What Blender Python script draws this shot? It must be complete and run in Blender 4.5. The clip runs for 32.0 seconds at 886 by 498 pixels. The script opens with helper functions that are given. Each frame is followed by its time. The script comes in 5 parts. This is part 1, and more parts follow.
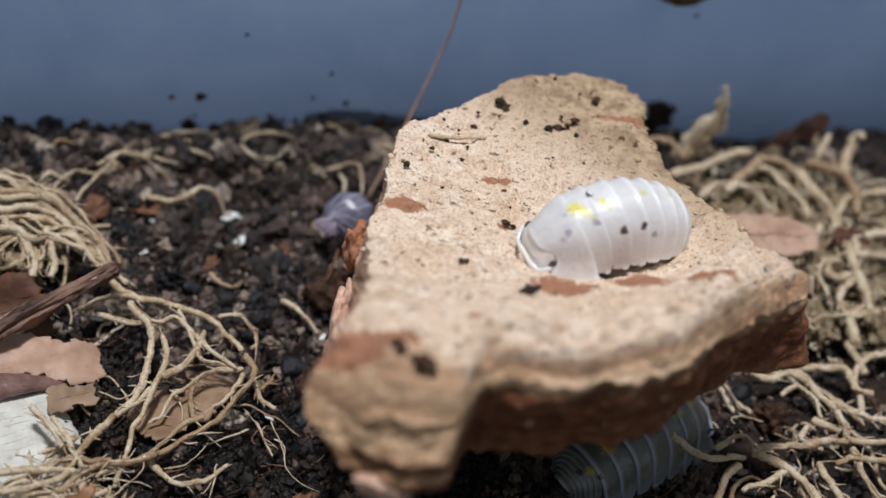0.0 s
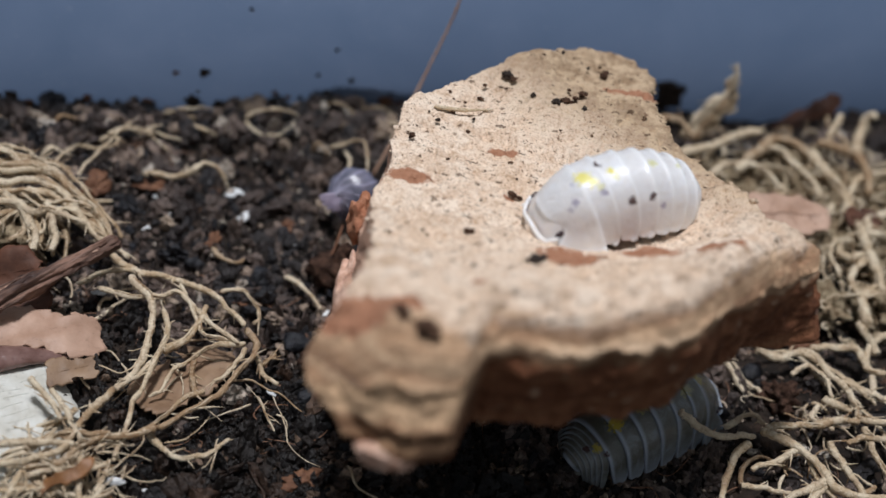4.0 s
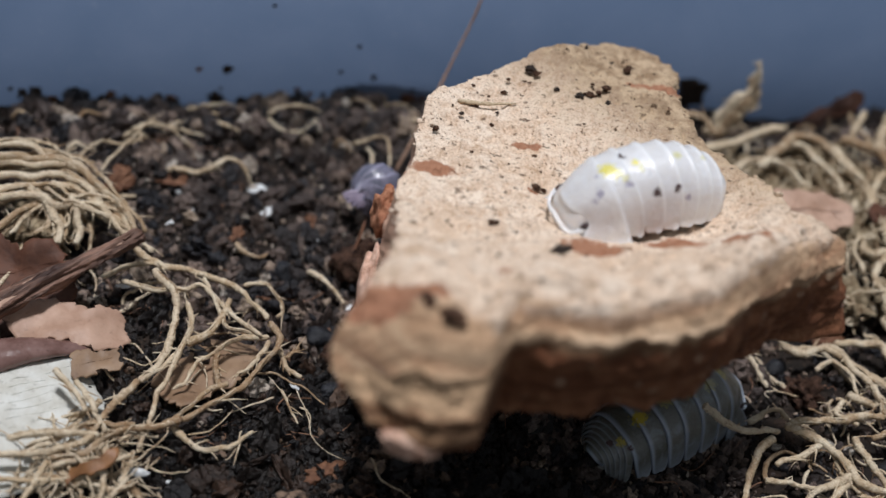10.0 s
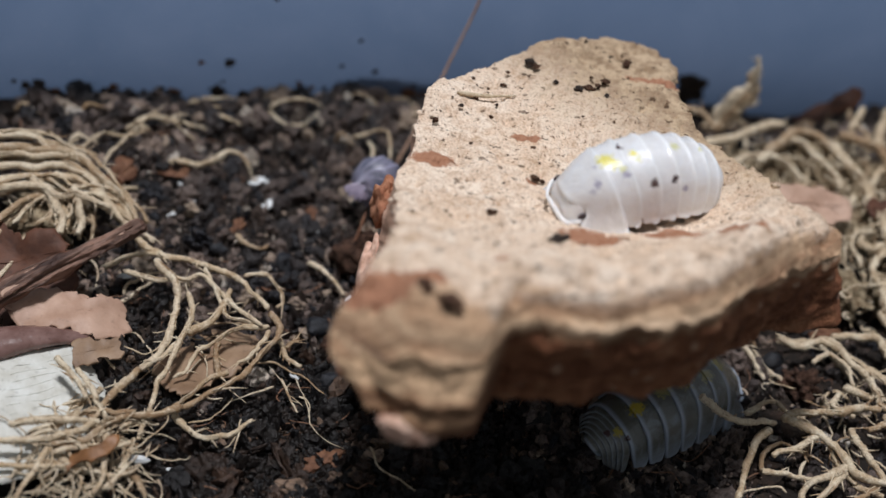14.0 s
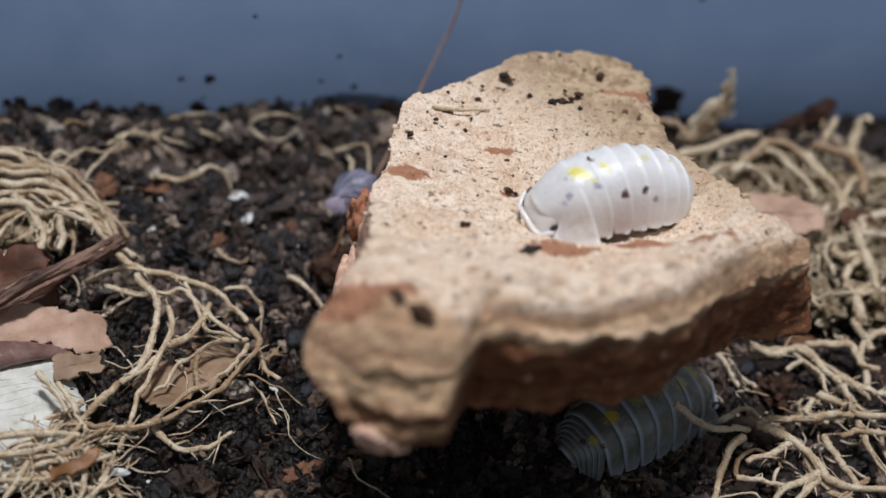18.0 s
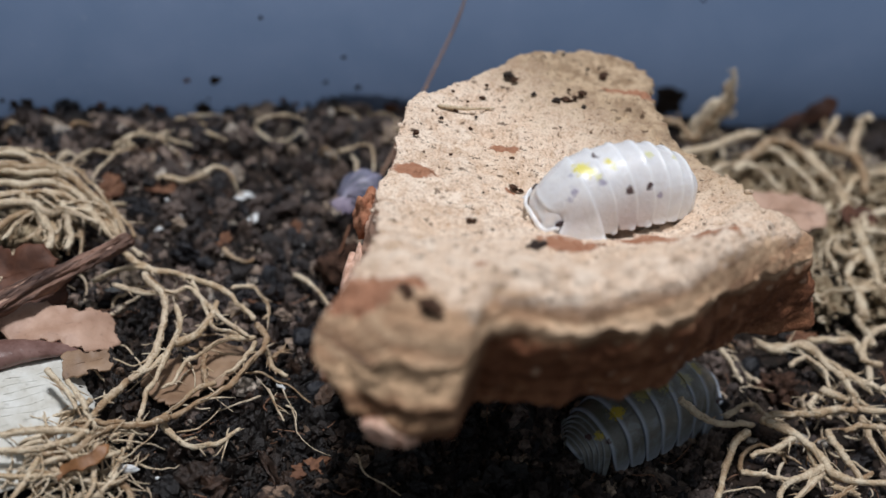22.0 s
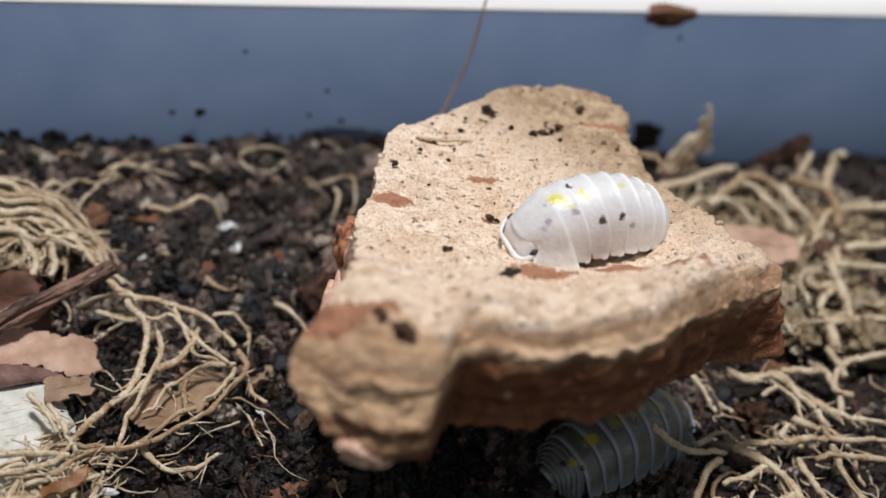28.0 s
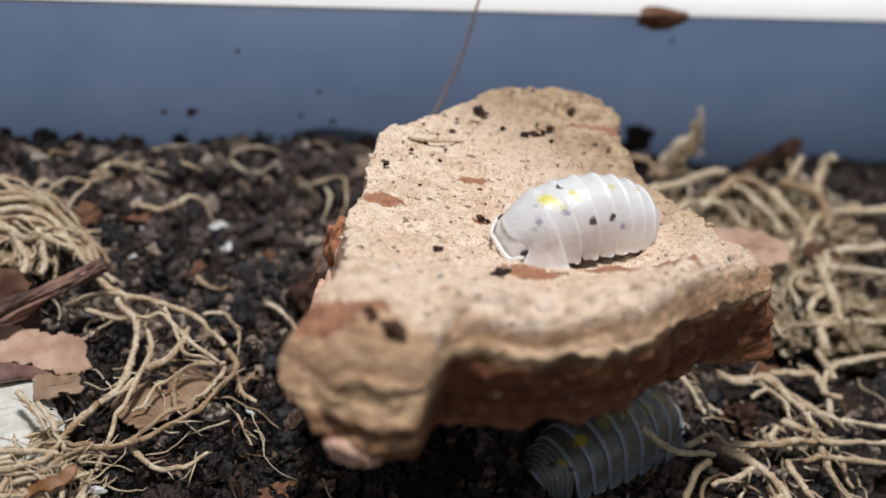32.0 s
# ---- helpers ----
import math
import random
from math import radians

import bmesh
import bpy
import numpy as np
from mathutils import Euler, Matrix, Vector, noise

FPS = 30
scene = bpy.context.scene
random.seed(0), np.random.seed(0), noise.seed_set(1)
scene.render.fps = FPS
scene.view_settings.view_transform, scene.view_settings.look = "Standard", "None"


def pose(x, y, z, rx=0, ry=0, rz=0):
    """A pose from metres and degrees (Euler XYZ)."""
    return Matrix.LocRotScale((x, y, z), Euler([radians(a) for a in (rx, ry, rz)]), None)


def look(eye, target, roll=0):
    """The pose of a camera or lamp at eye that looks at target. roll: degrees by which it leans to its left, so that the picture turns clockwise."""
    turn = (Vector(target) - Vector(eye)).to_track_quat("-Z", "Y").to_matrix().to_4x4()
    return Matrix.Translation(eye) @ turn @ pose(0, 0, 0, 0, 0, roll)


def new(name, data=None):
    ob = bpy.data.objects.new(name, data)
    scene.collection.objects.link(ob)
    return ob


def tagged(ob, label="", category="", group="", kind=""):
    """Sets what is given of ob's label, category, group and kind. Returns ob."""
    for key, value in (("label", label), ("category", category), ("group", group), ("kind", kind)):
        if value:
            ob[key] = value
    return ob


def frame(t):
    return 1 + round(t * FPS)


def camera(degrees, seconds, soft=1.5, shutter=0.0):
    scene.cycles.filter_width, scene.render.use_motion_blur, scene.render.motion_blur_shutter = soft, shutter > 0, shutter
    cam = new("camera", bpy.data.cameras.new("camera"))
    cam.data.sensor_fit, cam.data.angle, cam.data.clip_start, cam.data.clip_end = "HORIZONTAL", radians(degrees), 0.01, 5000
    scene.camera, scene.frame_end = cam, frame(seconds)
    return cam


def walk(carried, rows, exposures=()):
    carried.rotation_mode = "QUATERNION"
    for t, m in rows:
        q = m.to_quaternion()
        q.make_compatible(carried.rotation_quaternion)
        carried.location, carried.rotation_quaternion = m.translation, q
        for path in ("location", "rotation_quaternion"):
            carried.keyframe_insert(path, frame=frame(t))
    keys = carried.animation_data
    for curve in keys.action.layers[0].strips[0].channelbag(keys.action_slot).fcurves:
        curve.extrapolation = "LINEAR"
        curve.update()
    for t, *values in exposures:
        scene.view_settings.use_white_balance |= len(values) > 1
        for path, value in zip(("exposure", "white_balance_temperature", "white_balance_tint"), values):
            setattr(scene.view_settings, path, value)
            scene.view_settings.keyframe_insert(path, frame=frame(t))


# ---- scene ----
cam = camera(38.6, 32.0, 1.5)
# the lens is focused between the animal on the bark and the roots on the soil
cam.data.dof.use_dof, cam.data.dof.focus_distance, cam.data.dof.aperture_fstop = True, 0.111, 18.0
ROWS = [
    (0, 0.00000, 0.00000, 0.09204, 45.507, -7.549, 7.354),
    (0.5, 0.00011, -0.00026, 0.09182, 45.508, -7.663, 7.180),
    (1, 0.00019, 0.00024, 0.09085, 45.498, -7.627, 7.285),
    (1.5, 0.00039, 0.00021, 0.09119, 45.565, -7.675, 7.344),
    (2, 0.00084, 0.00086, 0.09071, 45.551, -7.736, 7.464),
    (2.5, 0.00077, 0.00021, 0.09010, 45.355, -7.611, 7.454),
    (3, 0.00115, -0.00063, 0.08995, 45.414, -7.648, 7.532),
    (3.5, 0.00125, -0.00097, 0.08951, 45.521, -7.552, 7.709),
    (4, 0.00073, -0.00045, 0.08913, 45.530, -7.463, 7.813),
    (4.5, 0.00048, -0.00067, 0.08930, 45.607, -7.493, 7.903),
    (6.5, 0.00015, -0.00084, 0.08897, 45.750, -7.138, 7.949),
    (7, -0.00047, -0.00135, 0.08913, 45.810, -7.041, 7.999),
    (7.5, -0.00076, -0.00140, 0.08867, 45.749, -6.946, 8.054),
    (8, -0.00073, -0.00175, 0.08867, 45.847, -6.993, 8.156),
    (8.5, -0.00033, -0.00198, 0.08871, 45.854, -7.087, 8.198),
    (9, -0.00032, -0.00181, 0.08865, 45.895, -7.160, 8.236),
    (9.5, 0.00015, -0.00226, 0.08871, 45.891, -7.144, 8.331),
    (10, 0.00033, -0.00148, 0.08808, 45.862, -7.034, 8.399),
    (10.5, 0.00052, -0.00208, 0.08795, 45.874, -6.971, 8.386),
    (11, 0.00074, -0.00253, 0.08811, 45.906, -7.048, 8.435),
    (11.5, 0.00069, -0.00262, 0.08815, 45.919, -7.072, 8.476),
    (12, 0.00087, -0.00246, 0.08787, 45.897, -7.051, 8.551),
    (12.5, 0.00075, -0.00246, 0.08780, 45.858, -7.095, 8.577),
    (13, 0.00082, -0.00250, 0.08786, 45.895, -7.112, 8.613),
    (13.5, 0.00088, -0.00258, 0.08788, 45.946, -7.099, 8.674),
    (15.5, 0.00123, -0.00306, 0.08845, 46.124, -7.071, 8.565),
    (16, 0.00245, -0.00239, 0.08988, 46.294, -7.106, 8.343),
    (16.5, 0.00426, -0.00243, 0.08981, 46.294, -7.032, 8.297),
    (17, 0.00303, -0.00317, 0.08875, 46.518, -6.984, 8.026),
    (17.5, 0.00288, -0.00328, 0.08876, 46.588, -6.920, 8.062),
    (18, 0.00234, -0.00360, 0.08901, 46.629, -6.953, 8.030),
    (18.5, 0.00213, -0.00379, 0.08876, 46.671, -6.979, 8.059),
    (19, 0.00235, -0.00392, 0.08867, 46.686, -6.953, 8.038),
    (19.5, 0.00216, -0.00412, 0.08868, 46.757, -6.887, 7.973),
    (20, 0.00217, -0.00433, 0.08872, 46.806, -6.801, 7.971),
    (20.5, 0.00200, -0.00462, 0.08898, 46.852, -6.691, 7.961),
    (21, 0.00195, -0.00458, 0.08881, 46.865, -6.723, 7.894),
    (21.5, 0.00184, -0.00480, 0.08888, 46.914, -6.739, 7.903),
    (22, 0.00189, -0.00489, 0.08889, 46.974, -6.839, 7.837),
    (22.5, 0.00195, -0.00506, 0.08885, 46.955, -6.790, 7.907),
    (23, 0.00197, -0.00446, 0.08841, 47.071, -6.864, 7.998),
    (23.5, 0.00218, -0.00467, 0.08870, 47.105, -7.016, 7.954),
    (23.6, 0.00303, -0.00646, 0.08938, 48.208, -7.135, 8.052),
    (24, 0.00303, -0.00646, 0.08938, 48.408, -7.135, 7.952),
    (24.5, 0.00316, -0.00669, 0.08945, 48.517, -7.194, 7.910),
    (25, 0.00320, -0.00664, 0.08945, 48.562, -7.216, 7.856),
    (25.5, 0.00322, -0.00683, 0.08960, 48.600, -7.195, 7.827),
    (27.5, 0.00331, -0.00690, 0.08955, 48.758, -7.372, 7.766),
    (28, 0.00321, -0.00697, 0.08973, 48.787, -7.396, 7.740),
    (28.5, 0.00314, -0.00725, 0.09000, 48.771, -7.397, 7.778),
    (29, 0.00330, -0.00682, 0.08925, 48.812, -7.548, 7.673),
    (29.5, 0.00328, -0.00690, 0.08937, 48.914, -7.578, 7.677),
    (30, 0.00321, -0.00685, 0.08935, 48.910, -7.607, 7.644),
    (30.5, 0.00330, -0.00715, 0.08966, 48.932, -7.641, 7.667),
    (31, 0.00337, -0.00734, 0.08969, 49.002, -7.695, 7.660),
    (31.5, 0.00327, -0.00688, 0.08936, 48.957, -7.765, 7.691),
    (32, 0.00341, -0.00723, 0.08955, 48.973, -7.893, 7.704),
]
walk(cam, [(t, pose(x, y, z, rx, ry, rz)) for t, x, y, z, rx, ry, rz in ROWS], [(0.0, -0.31, 6340, 10), (3.0, -0.35, 6240, 10), (23.5, -0.33, 6240, 10), (23.6, -0.19, 6600, 10), (32.0, -0.22, 6560, 10)])

# ---- light: a lit room over the open bin, one lamp above and beyond the wall ----
world = bpy.data.worlds.new("room")
scene.world = world
world.use_nodes = True
world.node_tree.nodes["Background"].inputs[0].default_value = (0.90, 0.945, 1.0, 1)
world.node_tree.nodes["Background"].inputs[1].default_value = 0.275
lamp_data = bpy.data.lights.new("ceiling_lamp", "AREA")
lamp_data.shape, lamp_data.size, lamp_data.energy, lamp_data.color = "DISK", 0.15, 11.3, (1.0, 0.975, 0.985)
lamp = new("ceiling_lamp", lamp_data)
lamp.matrix_basis = look((-0.07, 0.14, 0.98), (0.005, 0.08, 0.01))

MM = 0.001
rnd = random.Random(7)
rng = np.random.default_rng(7)


# ---- helpers of this scene: all shapes in millimetres ----
def hash01(a, b, c, seed):
    h = (a * 374761393 + b * 668265263 + c * 2147483647 + seed * 144269) & 0x7FFFFFFF
    h = ((h ^ (h >> 13)) * 1274126177) & 0x7FFFFFFF
    return ((h ^ (h >> 16)) & 0xFFFF) / 65535.0


def vnoise(p, size, seed=0):
    """Smooth value noise in -1..1 at points p (n, 3), with cells of that size."""
    q = np.asarray(p, float) / size
    i = np.floor(q).astype(np.int64)
    f = q - i
    f = f * f * (3 - 2 * f)
    out = 0
    for dx in (0, 1):
        for dy in (0, 1):
            for dz in (0, 1):
                w = (f[:, 0] if dx else 1 - f[:, 0]) * (f[:, 1] if dy else 1 - f[:, 1]) * (f[:, 2] if dz else 1 - f[:, 2])
                out = out + w * hash01(i[:, 0] + dx, i[:, 1] + dy, i[:, 2] + dz, seed)
    return out * 2 - 1


def fbm(p, size, octaves=4, seed=0, gain=0.5):
    out, amp = 0, 1.0
    for k in range(octaves):
        out = out + amp * vnoise(p, size / 2 ** k, seed + 17 * k)
        amp *= gain
    return out


def mesh_of(name, verts, faces, smooth=True):
    """A mesh from millimetre points."""
    me = bpy.data.meshes.new(name)
    verts = np.asarray(verts, float) * MM
    faces = np.asarray(faces, int) if not isinstance(faces, list) else faces
    me.from_pydata(verts.tolist(), [], faces.tolist() if not isinstance(faces, list) else faces)
    me.validate()
    if smooth:
        me.polygons.foreach_set("use_smooth", [True] * len(me.polygons))
    me.update()
    return me


def thing(name, at, label, category, group="", kind="", turn=(0, 0, 0)):
    ob = new(name)
    ob.empty_display_size = 0.002
    ob.matrix_basis = pose(at[0] * MM, at[1] * MM, at[2] * MM, *turn)
    return tagged(ob, label, category, group, kind)


def part(name, geo, material, parent, label="", at=None):
    """One mesh object under a thing or a part. geo: (verts, faces) in millimetres in the parent's space, or a mesh."""
    me = geo if isinstance(geo, bpy.types.Mesh) else mesh_of(name, *geo[:2])
    if not isinstance(geo, bpy.types.Mesh) and len(geo) > 2:
        me.attributes.new("pale", "FLOAT", "POINT").data.foreach_set("value", geo[2])
    if not isinstance(geo, bpy.types.Mesh) and len(geo) > 3:
        me.attributes.new("under", "FLOAT", "POINT").data.foreach_set("value", geo[3])
    if not me.materials:
        me.materials.append(material)
    ob = new(name, me)
    ob.parent = parent
    if at is not None:
        ob.matrix_basis = at
    if label:
        ob["label"] = label
    return ob


def solo(name, geo, material, at, label, category, group="", kind="", turn=(0, 0, 0)):
    """A thing that is one mesh."""
    me = geo if isinstance(geo, bpy.types.Mesh) else mesh_of(name, *geo)
    if not me.materials:
        me.materials.append(material)
    ob = new(name, me)
    ob.matrix_basis = pose(at[0] * MM, at[1] * MM, at[2] * MM, *turn)
    return tagged(ob, label, category, group, kind)


def grid_faces(n, m, wrap=False):
    """Quads of an n x m grid of points (row by row); wrap closes each row."""
    a = np.arange(n * m).reshape(n, m)
    if wrap:
        a = np.concatenate([a, a[:, :1]], 1)
    return np.stack([a[:-1, :-1], a[:-1, 1:], a[1:, 1:], a[1:, :-1]], -1).reshape(-1, 4)


def smooth01(x, lo, hi):
    t = np.clip((x - lo) / (hi - lo), 0, 1)
    return t * t * (3 - 2 * t)


def spline(points, n):
    """A smooth line of n points through the given ones."""
    p = np.asarray(points, float)
    p = np.vstack([2 * p[0] - p[1], p, 2 * p[-1] - p[-2]])
    k = len(p) - 3
    s = np.linspace(0, k - 1e-6, n)
    i = s.astype(int)
    t = (s - i)[:, None]
    a, b, c, d = p[i], p[i + 1], p[i + 2], p[i + 3]
    return 0.5 * (2 * b + (c - a) * t + (2 * a - 5 * b + 4 * c - d) * t * t + (3 * b - a - 3 * c + d) * t ** 3)


def tube(line, r0, r1=None, sides=7, rough=0.12, seed=0, flat=1.0):
    """A tapered, slightly uneven tube along a line of points, closed at its ends."""
    line = np.asarray(line, float)
    n = len(line)
    r1 = r0 if r1 is None else r1
    tan = np.gradient(line, axis=0)
    tan /= np.linalg.norm(tan, axis=1)[:, None] + 1e-9
    ref = np.array([0.13, 0.21, 0.97])
    a = np.cross(tan, ref)
    a /= np.linalg.norm(a, axis=1)[:, None] + 1e-9
    b = np.cross(tan, a)
    rad = np.linspace(r0, r1, n) * (1 + rough * vnoise(line, max(r0 * 3, 0.05), seed) + 0.6 * rough * vnoise(line + 50, max(r0 * 9, 0.05), seed))
    ends = np.minimum(1, 0.45 + 0.55 * np.minimum(np.arange(n), np.arange(n)[::-1]) / 1.5)
    rad = rad * ends
    ang = np.linspace(0, 2 * np.pi, sides, endpoint=False)
    wob = 1 + rough * 0.8 * rng.uniform(-1, 1, (n, sides))
    v = line[:, None, :] + (rad[:, None] * wob)[:, :, None] * (np.cos(ang)[None, :, None] * a[:, None, :] + flat * np.sin(ang)[None, :, None] * b[:, None, :])
    v = v.reshape(-1, 3)
    f = grid_faces(n, sides, True).tolist()
    f.append(list(range(sides))[::-1])
    f.append(list(range((n - 1) * sides, n * sides)))
    return v, f


def joined(pieces):
    vs, fs, k = [], [], 0
    for v, f in pieces:
        v = np.asarray(v)
        vs.append(v)
        fs.extend([[i + k for i in q] for q in (f.tolist() if not isinstance(f, list) else f)])
        k += len(v)
    return np.vstack(vs), fs


def ico(sub=1):
    bm = bmesh.new()
    bmesh.ops.create_icosphere(bm, subdivisions=sub, radius=1.0)
    bm.verts.ensure_lookup_table()
    v = np.array([q.co[:] for q in bm.verts])
    f = np.array([[q.index for q in p.verts] for p in bm.faces])
    bm.free()
    return v, f


def lump(sub, seed, rough=0.35, stretch=(1, 1, 1), cell=0.9):
    """An uneven crumb of about unit radius."""
    v, f = ico(sub)
    v = v * (1 + rough * fbm(v + seed * 3.7, cell, 3, seed)[:, None])
    return v * np.array(stretch), f


# ---- materials ----
class Nodes:
    """A short way to write node materials."""

    def __init__(self, name):
        self.mat = bpy.data.materials.new(name)
        self.mat.use_nodes = True
        self.tree = self.mat.node_tree
        self.bsdf = self.tree.nodes["Principled BSDF"]

    def add(self, kind, **sets):
        node = self.tree.nodes.new(kind)
        if "operation" in sets:
            node.operation = sets["operation"]
        if "blend_type" in sets:
            node.data_type, node.blend_type = "RGBA", sets["blend_type"]
        return node

    def link(self, a, b):
        self.tree.links.new(a, b)

    def coords(self, which="Object", scale=(1, 1, 1)):
        tc = self.add("ShaderNodeTexCoord")
        mp = self.add("ShaderNodeMapping")
        mp.inputs["Scale"].default_value = scale
        self.link(tc.outputs[which], mp.inputs[0])
        return mp.outputs[0]

    def noise(self, vec, size, detail=4.0, rough=0.55, distort=0.0):
        """size: millimetres of a cell."""
        n = self.add("ShaderNodeTexNoise")
        n.inputs["Scale"].default_value = 1000.0 / size
        n.inputs["Detail"].default_value = detail
        n.inputs["Roughness"].default_value = rough
        n.inputs["Distortion"].default_value = distort
        self.link(vec, n.inputs["Vector"])
        return n.outputs["Fac"]

    def ramp(self, fac, stops):
        r = self.add("ShaderNodeValToRGB")
        els = r.color_ramp.elements
        while len(els) < len(stops):
            els.new(0.5)
        for e, (at, col) in zip(els, stops):
            e.position = at
            e.color = (*col, 1) if len(col) == 3 else col
        self.link(fac, r.inputs[0])
        return r.outputs[0]

    def mix(self, fac, a, b, blend="MIX"):
        m = self.add("ShaderNodeMix", blend_type=blend)
        for sock, val in ((m.inputs[0], fac), (m.inputs[6], a), (m.inputs[7], b)):
            if isinstance(val, (int, float)):
                sock.default_value = val
            elif isinstance(val, tuple):
                sock.default_value = (*val, 1)
            else:
                self.link(val, sock)
        return m.outputs[2]

    def maths(self, op, a, b=0.0, c=None):
        m = self.add("ShaderNodeMath", operation=op)
        for sock, val in zip(m.inputs, (a, b, c)):
            if val is None:
                continue
            if isinstance(val, (int, float)):
                sock.default_value = val
            else:
                self.link(val, sock)
        return m.outputs[0]

    def random(self, island=False):
        if island:
            return self.add("ShaderNodeNewGeometry").outputs["Random Per Island"]
        return self.add("ShaderNodeObjectInfo").outputs["Random"]

    def bump(self, height, strength=0.5, mm=0.2):
        b = self.add("ShaderNodeBump")
        b.inputs["Strength"].default_value = strength
        b.inputs["Distance"].default_value = mm * MM
        self.link(height, b.inputs["Height"])
        self.link(b.outputs[0], self.bsdf.inputs["Normal"])

    def done(self, color=None, rough=0.6, **sets):
        if color is not None:
            if isinstance(color, tuple):
                self.bsdf.inputs["Base Color"].default_value = (*color, 1)
            else:
                self.link(color, self.bsdf.inputs["Base Color"])
        if isinstance(rough, (int, float)):
            self.bsdf.inputs["Roughness"].default_value = rough
        else:
            self.link(rough, self.bsdf.inputs["Roughness"])
        for key, value in sets.items():
            sock = self.bsdf.inputs[key.replace("_", " ")]
            if isinstance(value, (int, float, tuple)):
                sock.default_value = value
            else:
                self.link(value, sock)
        return self.mat


def mat_wall():
    m = Nodes("blue_grey_plastic")
    c = m.coords()
    smear = m.noise(c, 14, 5, 0.6, 0.6)
    fine = m.noise(c, 1.2, 3)
    base = m.mix(m.ramp(smear, [(0.35, (0, 0, 0)), (0.75, (1, 1, 1))]), (0.111, 0.166, 0.268), (0.140, 0.196, 0.305))
    base = m.mix(m.ramp(fine, [(0.60, (0, 0, 0)), (0.8, (0.25, 0.25, 0.25))]), base, (0.24, 0.29, 0.38))
    m.bump(fine, 0.15, 0.05)
    return m.done(base, m.maths("MULTIPLY_ADD", smear, 0.25, 0.36), Specular_IOR_Level=0.4)


def mat_rim():
    m = Nodes("white_rim_plastic")
    c = m.coords()
    return m.done(m.mix(m.noise(c, 9), (0.90, 0.91, 0.92), (0.96, 0.96, 0.95)), 0.35)


def mat_soil():
    m = Nodes("dark_soil")
    c = m.coords()
    a = m.noise(c, 2.6, 6, 0.65)
    b = m.noise(c, 0.5, 4, 0.6)
    col = m.ramp(a, [(0.30, (0.004, 0.003, 0.002)), (0.50, (0.013, 0.008, 0.005)), (0.72, (0.038, 0.021, 0.013))])
    col = m.mix(m.ramp(b, [(0.55, (0, 0, 0)), (0.75, (0.6, 0.6, 0.6))]), col, (0.085, 0.052, 0.032))
    m.bump(b, 0.9, 0.35)
    return m.done(col, 0.82, Specular_IOR_Level=0.35)


def mat_crumbs(name, stops, gloss):
    m = Nodes(name)
    c = m.coords()
    col = m.ramp(m.random(True), stops)
    n = m.noise(c, 0.45, 5, 0.65)
    col = m.mix(m.ramp(n, [(0.36, (0.75, 0.75, 0.75)), (0.56, (0, 0, 0))]), col, (0.008, 0.005, 0.004))
    m.bump(n, 1.0, 0.3)
    return m.done(col, gloss, Specular_IOR_Level=0.5)


BARK_STAINS = [(-3.9, 79.0, 2.2, 1.1), (20.6, 71.4, 1.8, 2.2), (9.9, 69.8, 2.8, 2.2), (15.8, 72.4, 2.6, 2.4), (-4.6, 55.9, 3.0, 1.5), (-2.0, 56.6, 1.6, 0.6), (4.6, 78.4, 0.6, 0.4),
               (3.0, 60.0, 0.8, 0.5), (14.6, 97.2, 3.4, 1.3), (3.6, 84.6, 1.6, 0.5)]


